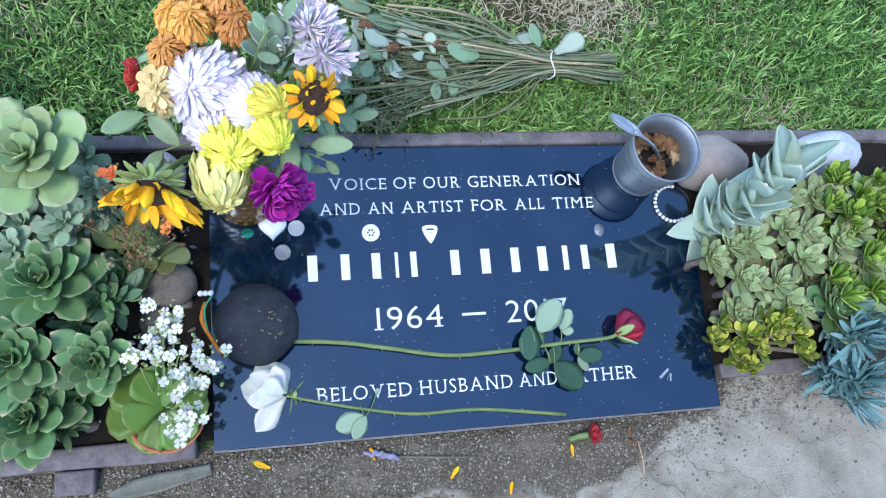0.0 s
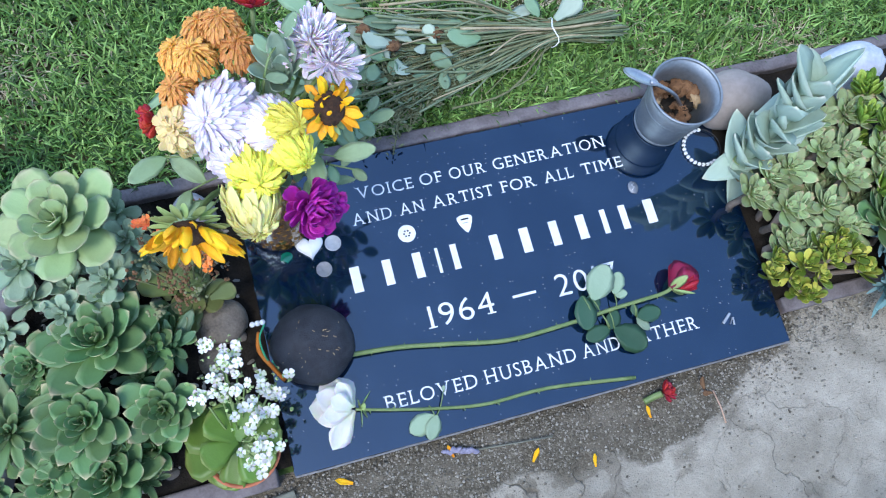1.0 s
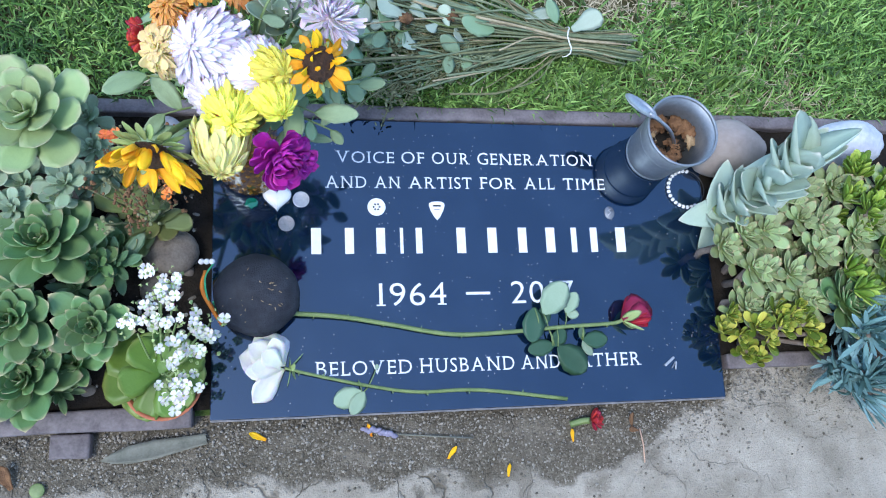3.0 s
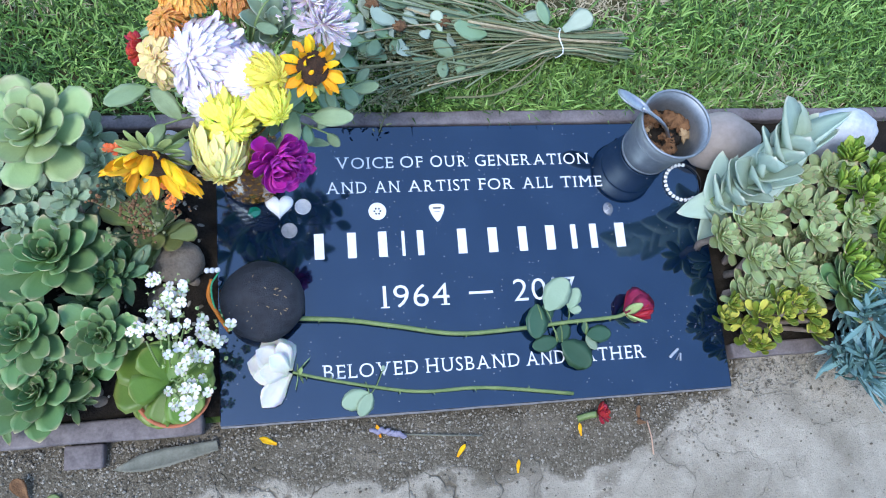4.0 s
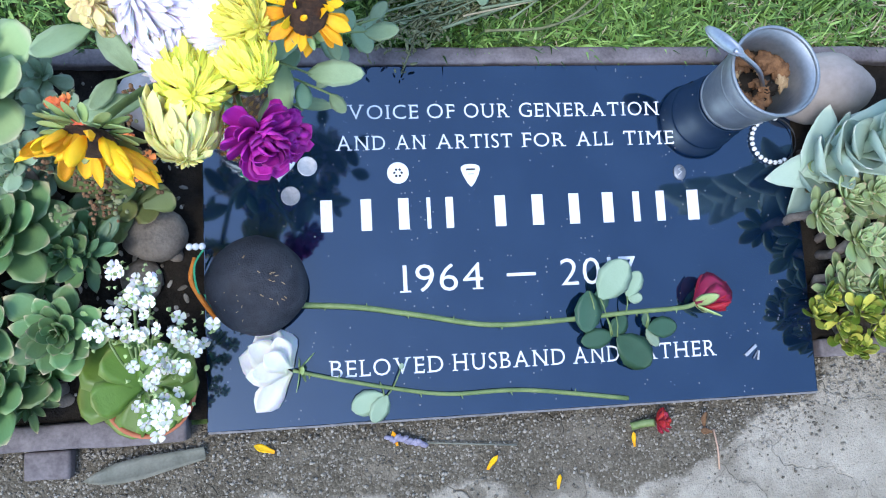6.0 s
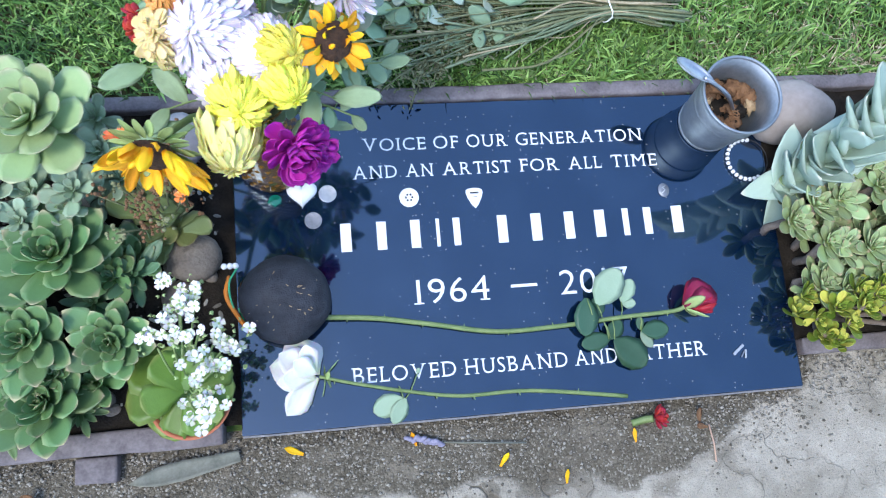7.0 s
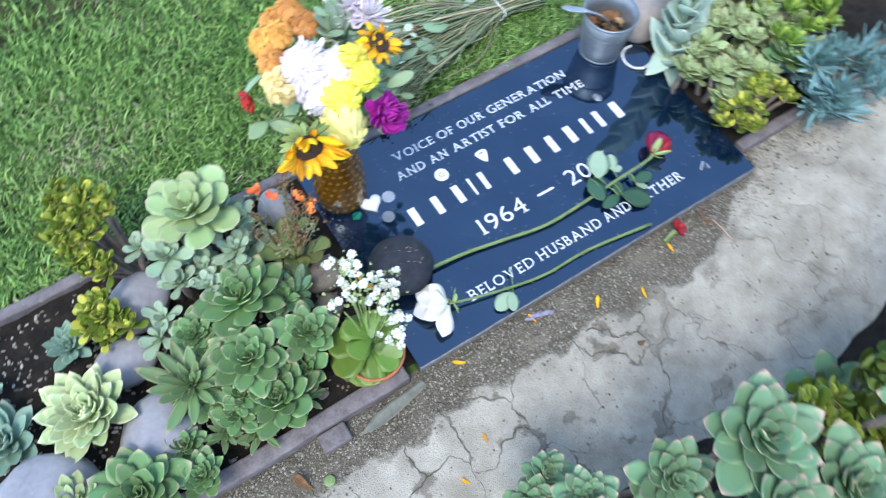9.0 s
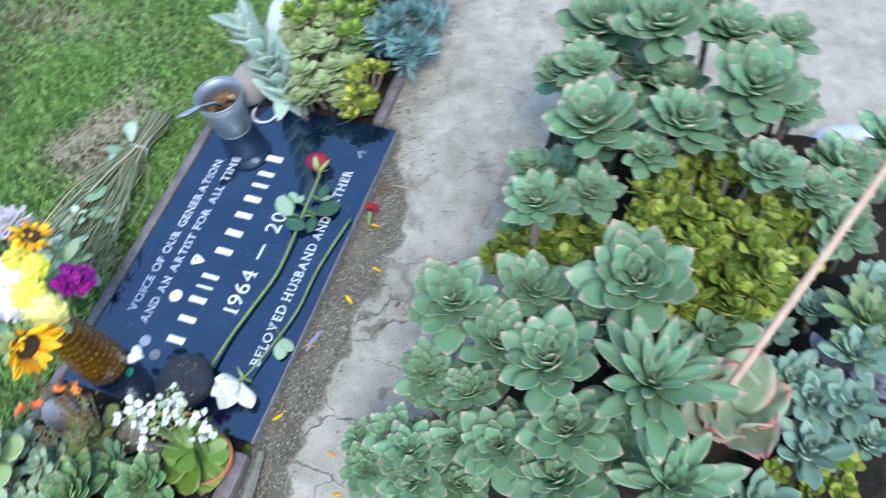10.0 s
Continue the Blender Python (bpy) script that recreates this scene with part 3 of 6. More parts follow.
for row in (
    ("round", -0.201, 0.368, 0.165, 0.078), ("green", -0.200, 0.229, 0.088, 0.075), ("green", -0.231, 0.134, 0.080, 0.063), ("green", -0.136, 0.122, 0.083, 0.053),
    ("long", -0.324, 0.144, 0.070, 0.080), ("green", -0.222, 0.060, 0.050, 0.070), ("pale", -0.267, 0.339, 0.120, 0.044), ("pale", -0.270, 0.299, 0.095, 0.033),
    ("pale", -0.169, 0.299, 0.11, 0.034), ("pale", -0.233, 0.270, 0.095, 0.031), ("pale", -0.177, 0.284, 0.10, 0.026), ("cream", -0.480, 0.198, 0.045, 0.080),
    ("green", -0.456, 0.037, 0.060, 0.074), ("green", -0.373, 0.017, 0.048, 0.042), ("blue", -0.610, 0.228, 0.020, 0.068), ("blue", -0.618, 0.310, 0.020, 0.048),
    ("blue", -0.468, 0.327, 0.020, 0.044), ("house", -0.544, 0.079, 0.058, 0.048), ("house", -0.555, 0.034, 0.048, 0.044), ("long", -0.273, 0.040, 0.028, 0.042),
    ("long", -0.316, 0.062, 0.030, 0.040), ("dark", -0.117, 0.205, 0.055, 0.050), ("green", -0.379, 0.076, 0.036, 0.038), ("green", -0.207, 0.095, 0.060, 0.034),
    ("green", -0.287, 0.218, 0.070, 0.042), ("pale", -0.298, 0.388, 0.10, 0.030), ("green", -0.288, 0.101, 0.045, 0.042), ("long", -0.186, 0.048, 0.028, 0.036),
    ("pale", -0.139, 0.345, 0.11, 0.034), ("green", -0.275, 0.180, 0.060, 0.045), ("pale", -0.225, 0.305, 0.085, 0.034), ("dark", -0.165, 0.175, 0.045, 0.040),
    ("pale", -0.235, 0.400, 0.10, 0.040), ("pale", -0.150, 0.395, 0.09, 0.036),
):
    rosette(*row, group="succulents in the bed beside the marker")
for i in range(20):
    x, y = -0.345 + 0.24 * ((i * 0.618) % 1), 0.06 + 0.33 * ((i * 0.414 + 0.2) % 1)
    rosette("green" if y < 0.25 else "pale", x, y, 0.035 + 0.03 * ((i * 0.27) % 1), 0.036 + 0.01 * ((i * 0.73) % 1), few=0.6, group="succulents in the bed beside the marker")

for row in (
    ("sage", 0.508, -0.499, 0.480, 0.070), ("sage", 0.789, -0.556, 0.420, 0.078), ("sage", 0.686, -0.715, 0.420, 0.074), ("sage", 0.598, -0.626, 0.410, 0.064), ("sage", 0.537, -0.585, 0.390, 0.042),
    ("sage", 0.389, -0.450, 0.420, 0.052), ("sage", 0.444, -0.521, 0.390, 0.046), ("sage", 0.494, -0.404, 0.350, 0.040), ("sage", 0.210, -0.377, 0.400, 0.066), ("sage", 0.279, -0.476, 0.360, 0.058),
    ("sage", 0.289, -0.618, 0.440, 0.078), ("sage", 0.251, -0.578, 0.370, 0.052), ("sage", 0.172, -0.460, 0.390, 0.055), ("sage", 0.150, -0.534, 0.430, 0.066), ("sagelong", 0.150, -0.668, 0.450, 0.090),
    ("sage", 0.043, -0.494, 0.350, 0.056), ("sage", 0.080, -0.579, 0.390, 0.058), ("sagelong", 0.047, -0.715, 0.400, 0.075), ("sage", 0.025, -0.583, 0.360, 0.058), ("sage", 0.013, -0.368, 0.290, 0.045),
    ("sage", 0.128, -0.361, 0.310, 0.050), ("sage", 0.103, -0.373, 0.290, 0.036), ("sage", -0.021, -0.384, 0.280, 0.052), ("sage", 0.044, -0.423, 0.300, 0.038), ("sage", -0.018, -0.292, 0.210, 0.040),
    ("sage", 0.025, -0.270, 0.210, 0.036), ("sage", 0.840, -0.444, 0.350, 0.080), ("sage", 0.728, -0.441, 0.350, 0.052), ("sage", 0.732, -0.390, 0.320, 0.044), ("sage", 0.803, -0.664, 0.410, 0.058),
    ("sage", 0.844, -0.751, 0.370, 0.050), ("sage", 0.717, -0.781, 0.350, 0.046), ("sage", 0.571, -0.767, 0.370, 0.048), ("sage", 0.543, -0.896, 0.290, 0.052), ("long", 0.380, -0.936, 0.320, 0.072),
    ("blue", 0.275, -0.852, 0.290, 0.050), ("purple", 0.320, -0.901, 0.270, 0.048), ("purple", 0.309, -0.955, 0.270, 0.044), ("blue", 0.234, -0.918, 0.270, 0.046), ("blue", 0.183, -0.890, 0.260, 0.042),
    ("sage", 0.609, -0.694, 0.370, 0.038), ("sage", 0.039, -0.322, 0.260, 0.038), ("sage", 0.109, -0.429, 0.330, 0.042), ("sage", 0.582, -0.835, 0.320, 0.042), ("blue", 0.405, -0.872, 0.270, 0.038),
    ("blue", 0.227, -0.968, 0.250, 0.038), ("sage", 0.05, -0.36, 0.22, 0.040), ("sage", 0.00, -0.44, 0.24, 0.045), ("sage", 0.085, -0.50, 0.30, 0.042), ("sage", 0.215, -0.50, 0.31, 0.045),
    ("sage", 0.80, -0.50, 0.31, 0.050), ("sage", 0.74, -0.60, 0.33, 0.048), ("sage", 0.66, -0.52, 0.30, 0.048), ("sage", 0.10, -0.64, 0.31, 0.050),
):
    rosette(*row, soil=mound(row[1], row[2]) - 0.005, lean=(5, 0), group="succulents in the bed across the path")

for row in (("sage", 0.90, -0.62, 0.36, 0.056), ("sage", 0.66, -0.88, 0.30, 0.056), ("blue", 0.46, -0.95, 0.27, 0.050), ("blue", 0.36, -0.82, 0.25, 0.042)):
    rosette(*row, soil=mound(row[1], row[2]) - 0.005, lean=(5, 0), group="succulents in the bed across the path")

# lower shoots that fill the bed between the tall stems
for i in range(38):
    x, y = 0.05 + 0.84 * ((i * 0.618) % 1), -0.37 - 0.62 * ((i * 0.414) % 1)
    if (x - 0.48) ** 2 + (y + 0.70) ** 2 > 0.02:
        rosette("blue" if x < 0.35 and y < -0.82 else "sage", x, y, mound(x, y) + 0.09 + 0.07 * ((i * 0.27) % 1), 0.054 + 0.014 * ((i * 0.73) % 1), soil=mound(x, y) - 0.005, few=0.55, group="succulents in the bed across the path")

# mat of small rosettes at the marker's far end
for i in range(36):
    a = (i % 6 + rng.uniform(-.35, .35)) / 5
    b_ = (i // 6 + rng.uniform(-.35, .35)) / 5
    x = 0.775 + 0.20 * a + 0.02 * b_
    y = 0.135 + 0.27 * b_
    if y > 0.335:
        continue
    rosette("house", x, y, 0.055 + 0.035 * a + 0.03 * math.sin(b_ * 3), rng.uniform(0.034, 0.044), few=0.75, lean=(6, -6), group="mat of small rosettes")
for i in range(34):
    x, y = 0.775 + 0.20 * ((i * 0.618) % 1), 0.13 + 0.20 * ((i * 0.414) % 1)
    rosette("house", x, y, 0.030 + 0.02 * ((i * 0.27) % 1), 0.030 + 0.01 * ((i * 0.73) % 1), few=0.6, group="mat of small rosettes")
rosette("green", 0.925, 0.130, 0.095, 0.056, group="succulents beside the marker's far end")
rosette("house", 0.748, 0.222, 0.070, 0.036, lean=(0, -15), group="mat of small rosettes")


def leaf_cluster(name, mat, count, size, width, seed, spread=75):
    """Fat paddle leaves in crossing pairs round one shoot tip, joined."""
    r = random.Random(seed)
    verts, faces = [], []
    src = leaf_mesh("tmp", "round", width, 0.11, 0.04, 0.1, mat)
    sv, sf = [v.co.copy() for v in src.vertices], [tuple(p.vertices) for p in src.polygons]
    bpy.data.meshes.remove(src)
    for i in range(count):
        u = i / max(1, count - 1)
        m = pose(0, 0, -0.5 * size * u, 0, 0, (i % 4) * 90 + (i // 4) * 38 + r.uniform(-18, 18)) @ pose(0, 0.06 * size, 0, 82 - spread * u + r.uniform(-12, 12), r.uniform(-15, 15), 0) @ Matrix.Scale(size * (0.45 + 0.6 * min(1, u * 1.6)) * r.uniform(0.8, 1.1), 4)
        at = len(verts)
        verts += [m @ v for v in sv]
        faces += [tuple(at + q for q in f) for f in sf]
    return mesh_of(name, verts, faces, mat)


def bush(name, label, tips, root, meshes, group="", scale=(0.9, 1.15), stem_r=0.004):
    """A branching shrub: one stem for each tip, a cluster of leaves on its end."""
    ob = thing(name, label, "succulent", root, group)
    r0 = Vector(root)
    for t in tips:
        t = Vector(t) - r0
        knee = Vector((t.x * 0.45 + rng.uniform(-.01, .01), t.y * 0.45 + rng.uniform(-.01, .01), t.z * 0.35))
        part("branch", tube(smooth_path([(0, 0, -0.012), knee, t], 3), [stem_r * 1.5] * 3 + [stem_r] * 4, 6), STEM, ob, "grey-brown fleshy branch")
        out = Vector((t.x, t.y, 0)) * 120
        tip = part("shoot", rng.choice(meshes), None, ob, at=Matrix.Translation(t) @ pose(0, 0, 0, max(-40, min(40, -out.y * 3)), max(-40, min(40, out.x * 3)), rng.uniform(0, 360)) @ Matrix.Scale(rng.uniform(*scale), 4))
        tagged(tip, kind="stuff")
    return ob


YELLOW = [leaf_cluster("shoot", JADE_YELLOW, 20, 0.027, 0.46, s, 56) for s in (1, 2, 3)]
GREENJ = [leaf_cluster("shoot", JADE_GREEN, 15, 0.025, 0.60, s) for s in (4, 5, 6)]
SLIM = [leaf_cluster("shoot", JADE_FRESH, 20, 0.032, 0.36, s, 55) for s in (7, 8, 9)]


def scatter(center, spread, count, seed):
    r = random.Random(seed)
    return [tuple(c + r.uniform(-s, s) for c, s in zip(center, spread)) for _ in range(count)]


bush("jade_plant", "leggy yellow-green jade plant leaning over the lawn edge", [(-0.389, 0.472, .16), (-0.307, 0.473, .15), (-0.361, 0.506, .17), (-0.399, 0.426, .13), (-0.355, 0.436, .13), (-0.387, 0.394, .10), (-0.355, 0.396, .10), (-0.33, 0.49, .155), (-0.38, 0.45, .15), (-0.345, 0.465, .145), (-0.405, 0.45, .14), (-0.37, 0.41, .11), (-0.32, 0.455, .14), (-0.375, 0.49, .165), (-0.365, 0.455, .155), (-0.34, 0.445, .13), (-0.395, 0.41, .12), (-0.375, 0.43, .13), (-0.35, 0.48, .16), (-0.36, 0.385, .085)], (-0.31, 0.40, -0.02), YELLOW, scale=(0.85, 1.2))
bush("jade_plant", "low yellow-green jade plant between grey stones", [(-0.409, 0.348, .07), (-0.382, 0.324, .06), (-0.408, 0.297, .05), (-0.39, 0.35, .065), (-0.37, 0.30, .05), (-0.40, 0.322, .07), (-0.425, 0.325, .055)], (-0.38, 0.33, -0.02), YELLOW, scale=(1.0, 1.3))
bush("jade_plant", "yellow-green jade plant with reddish tips spilling beside the marker", [(0.765, 0.085, .06), (0.785, 0.10, .075), (0.80, 0.075, .075), (0.775, 0.065, .05), (0.815, 0.095, .09), (0.835, 0.11, .09), (0.745, 0.10, .045), (0.79, 0.055, .055), (0.755, 0.12, .06), (0.85, 0.125, .085), (0.875, 0.085, .07), (0.885, 0.07, .06), (0.82, 0.12, .08), (0.862, 0.10, .08)], (0.82, 0.10, -0.02), YELLOW, scale=(0.72, 1.05))
bush("jade_plant", "bright green narrow-leaved jade plant behind the mat", scatter((1.00, 0.235, .12), (0.075, 0.10, .035), 44, 3), (1.00, 0.235, -0.02), SLIM, scale=(0.8, 1.1))
bush("jade_plant", "dense green jade plant between the sage rosettes", scatter((0.52, -0.68, .31), (0.11, 0.10, .045), 66, 5) + scatter((0.42, -0.74, .29), (0.08, 0.07, .05), 42, 6) + scatter((0.40, -0.66, .31), (0.07, 0.06, .03), 26, 12) + scatter((0.50, -0.80, .28), (0.12, 0.06, .03), 30, 13), (0.48, -0.70, 0.12), GREENJ, scale=(1.0, 1.45))
bush("jade_plant", "green jade plant at the path's edge", scatter((0.42, -0.46, .28), (0.085, 0.085, .05), 46, 8), (0.41, -0.47, 0.12), GREENJ, scale=(1.0, 1.4))
bush("jade_plant", "low green jade plant in the bed across the path", scatter((0.15, -0.90, .24), (0.07, 0.05, .03), 16, 9), (0.15, -0.90, 0.10), GREENJ, scale=(0.8, 1.2))


# ---- more materials ----
def petal_material(name, base, outer, rough=0.6, spread=0.12, sss=0.55):
    return leafy(name, base, outer, outer, outer, rough, spread=spread, sss=sss)


WHITE_PETAL = petal_material("white_petal", (0.62, 0.53, 0.58), (0.74, 0.66, 0.70), spread=0.12)
PURE_PETAL = petal_material("pure_white_petal", (0.58, 0.60, 0.46), (0.72, 0.71, 0.65), spread=0.12)
YELLOW_PETAL = petal_material("lemon_petal", (0.70, 0.60, 0.03), (0.78, 0.71, 0.10), spread=0.14)
PALE_YELLOW = petal_material("pale_lemon_petal", (0.70, 0.66, 0.13), (0.79, 0.76, 0.28), spread=0.10)
ORANGE_PETAL = petal_material("rust_orange_petal", (0.50, 0.19, 0.035), (0.66, 0.31, 0.085), spread=0.35)
CREAM_PETAL = petal_material("withered_cream_petal", (0.55, 0.36, 0.14), (0.66, 0.50, 0.24), spread=0.2)
GOLD_PETAL = petal_material("sunflower_petal", (0.76, 0.30, 0.0), (0.86, 0.43, 0.005), spread=0.2)
MAGENTA_PETAL = petal_material("magenta_petal", (0.20, 0.005, 0.14), (0.33, 0.012, 0.25), spread=0.4)
RED_PETAL = petal_material("red_petal", (0.22, 0.006, 0.012), (0.36, 0.014, 0.022), spread=0.3)
ROSE_PETAL = petal_material("dark_red_rose_petal", (0.16, 0.004, 0.020), (0.28, 0.010, 0.040), 0.55, spread=0.25)
ORANGE_BLOOM = petal_material("coral_bloom", (0.6, 0.12, 0.01), (0.72, 0.18, 0.05), spread=0.2)
DISC = plain("sunflower_disc", (0.012, 0.006, 0.004), (0.09, 0.04, 0.015), 260, 0.9, relief=1.0, dist=0.003, coord=False)
SEPAL = leafy("green_sepal", (0.27, 0.36, 0.11), (0.33, 0.43, 0.16), (0.38, 0.42, 0.2), (0.38, 0.46, 0.24), 0.6)
ROSE_LEAF = leafy("rose_leaf", (0.028, 0.075, 0.035), (0.034, 0.085, 0.045), (0.045, 0.10, 0.05), (0.05, 0.11, 0.06), 0.45, spread=0.2)
PALE_LEAF = leafy("pale_leaf_underside", (0.21, 0.29, 0.18), (0.24, 0.32, 0.21), (0.26, 0.32, 0.21), (0.27, 0.33, 0.23), 0.6)
EUCALYPTUS = leafy("eucalyptus_leaf", (0.16, 0.25, 0.13), (0.20, 0.295, 0.165), (0.25, 0.32, 0.19), (0.27, 0.35, 0.21), 0.55, spread=0.25)
EUC_PALE = leafy("pale_eucalyptus_leaf", (0.30, 0.37, 0.27), (0.36, 0.42, 0.31), (0.34, 0.40, 0.29), (0.37, 0.43, 0.32), 0.6)
SOFT_LEAF = leafy("soft_green_leaf", (0.22, 0.32, 0.15), (0.27, 0.37, 0.20), (0.32, 0.40, 0.24), (0.36, 0.44, 0.29), 0.75, spread=0.3)
POT_LEAF = leafy("glossy_round_leaf", (0.07, 0.14, 0.018), (0.105, 0.190, 0.026), (0.19, 0.22, 0.05), (0.18, 0.24, 0.05), 0.42, spread=0.2)
DULL_LEAF = leafy("dull_leaf", (0.10, 0.13, 0.04), (0.14, 0.17, 0.05), (0.2, 0.17, 0.07), (0.18, 0.15, 0.06), 0.5, spread=0.3)
AGAVE = leafy("grey_green_leaf", (0.24, 0.34, 0.25), (0.36, 0.46, 0.37), (0.54, 0.54, 0.44), (0.50, 0.58, 0.49), 0.65, spread=0.16)
RUFFLE = leafy("pink_edged_leaf", (0.17, 0.23, 0.12), (0.20, 0.24, 0.14), (0.40, 0.15, 0.13), (0.42, 0.16, 0.14), 0.5)
DRY_LEAF = plain("dry_grey_leaf", (0.11, 0.115, 0.085), (0.23, 0.23, 0.18), 50, 0.8)
BROWN = plain("withered_brown", (0.060, 0.027, 0.012), (0.27, 0.14, 0.06), 90, 0.9, relief=0.9, dist=0.003)
TAN = plain("withered_tan", (0.26, 0.16, 0.075), (0.50, 0.37, 0.21), 90, 0.9, relief=0.8, dist=0.003)
CUT_STEM = plain("cut_flower_stem", (0.09, 0.13, 0.06), (0.24, 0.28, 0.16), 40, 0.65)
CUT_END = plain("dry_stem", (0.26, 0.20, 0.11), (0.50, 0.43, 0.27), 40, 0.75)
TWIG = plain("olive_twig", (0.085, 0.095, 0.040), (0.24, 0.24, 0.115), 60, 0.85)
ZINC = plain("galvanised_steel", (0.20, 0.225, 0.245), (0.33, 0.36, 0.385), 24, 0.5, 0.7, relief=0.15, dist=0.001)
STEEL = plain("spoon_steel", (0.36, 0.37, 0.39), (0.54, 0.55, 0.57), 40, 0.45, 1.0, relief=0.0)
BLACK_STONE = plain("matt_black_stone", (0.006, 0.007, 0.011), (0.030, 0.034, 0.044), 80, 0.62, relief=0.9, dist=0.003, spec=0.4)
GREY_STONE = plain("lilac_grey_river_stone", (0.19, 0.185, 0.20), (0.33, 0.32, 0.33), 16, 0.7, relief=0.2)
BEIGE_STONE = plain("beige_river_stone", (0.24, 0.20, 0.175), (0.36, 0.31, 0.28), 20, 0.75, relief=0.25)
BLUE_STONE = plain("bluish_veined_stone", (0.32, 0.36, 0.46), (0.66, 0.68, 0.72), 22, 0.7, relief=0.3)
BROWN_ROCK = plain("brown_rock", (0.07, 0.058, 0.045), (0.23, 0.195, 0.155), 40, 0.85, relief=0.7, dist=0.004)
WHITE_STONE = plain("white_ceramic", (0.74, 0.74, 0.73), (0.85, 0.85, 0.84), 40, 0.45, relief=0.1)
COIN = plain("coin_metal", (0.42, 0.43, 0.44), (0.62, 0.62, 0.62), 200, 0.45, 0.7, relief=0.6, dist=0.0006)
COIN_DULL = plain("dull_coin_metal", (0.16, 0.17, 0.19), (0.30, 0.31, 0.33), 200, 0.5, 0.6, relief=0.6, dist=0.0006)
TERRACOTTA = plain("terracotta", (0.34, 0.10, 0.045), (0.50, 0.18, 0.085), 40, 0.8, relief=0.3)
BLACK_INK = plain("black_print", (0.012, 0.012, 0.014), (0.03, 0.03, 0.032), 90, 0.5, relief=0)
ORANGE_BAND = plain("orange_ribbon", (0.62, 0.16, 0.01), (0.76, 0.26, 0.03), 50, 0.6)
GREEN_CORD = plain("green_cord", (0.04, 0.38, 0.16), (0.08, 0.50, 0.24), 50, 0.6)
PEBBLE = plain("gravel", (0.10, 0.085, 0.062), (0.36, 0.33, 0.27), 60, 0.85, relief=0.2, island=True)
STALK = plain("dry_pinkish_stalk", (0.42, 0.25, 0.17), (0.60, 0.42, 0.30), 50, 0.7)
LAVENDER = plain("lavender_grey", (0.16, 0.15, 0.22), (0.32, 0.30, 0.38), 120, 0.9)


def amber_material():
    m, nt, b = material("amber_pressed_glass", 0.12, 0, 0.6)
    w = place(nt, True)
    col = ramp(nt, noise_at(nt, w, 3.0), [(0.3, (0.16, 0.06, 0.004)), (0.7, (0.36, 0.17, 0.015))])
    nt.links.new(col, b.inputs["Base Color"])
    b.inputs["Transmission Weight"].default_value = 0.5
    b.inputs["IOR"].default_value = 1.45
    return m


AMBER = amber_material()
AMBER_KNOB = plain("amber_glass_knob", (0.12, 0.05, 0.005), (0.32, 0.16, 0.02), 30, 0.12, relief=0, spec=0.9)
GEM_M, GEM_NT, GEM_B = material("green_glass", 0.1, 0, 0.8)
GEM_B.inputs["Base Color"].default_value = (0.01, 0.22, 0.14, 1)
GEM_B.inputs["Transmission Weight"].default_value = 0.4

# ---- petal and leaf meshes ----
def petals(shape, width, cup, rise, mat, thick=0.02):
    return [leaf_mesh("petal", shape, width * q, thick, cup * q, rise * p, mat, t) for q, p, t in ((1, 1, 0), (0.85, 0.5, 0.35), (1.1, 1.5, -0.3))]


def blade(shape, width, cup, rise, mat, thick=0.012):
    return [leaf_mesh("leaf", shape, width * q, thick, cup, rise * p, mat, t) for q, p, t in ((1, 1, 0), (0.9, 0.3, 0.25), (1.08, 1.6, -0.25))]


def facing(center, way):
    return Matrix.Translation(center) @ Vector(way).to_track_quat("Z", "Y").to_matrix().to_4x4()


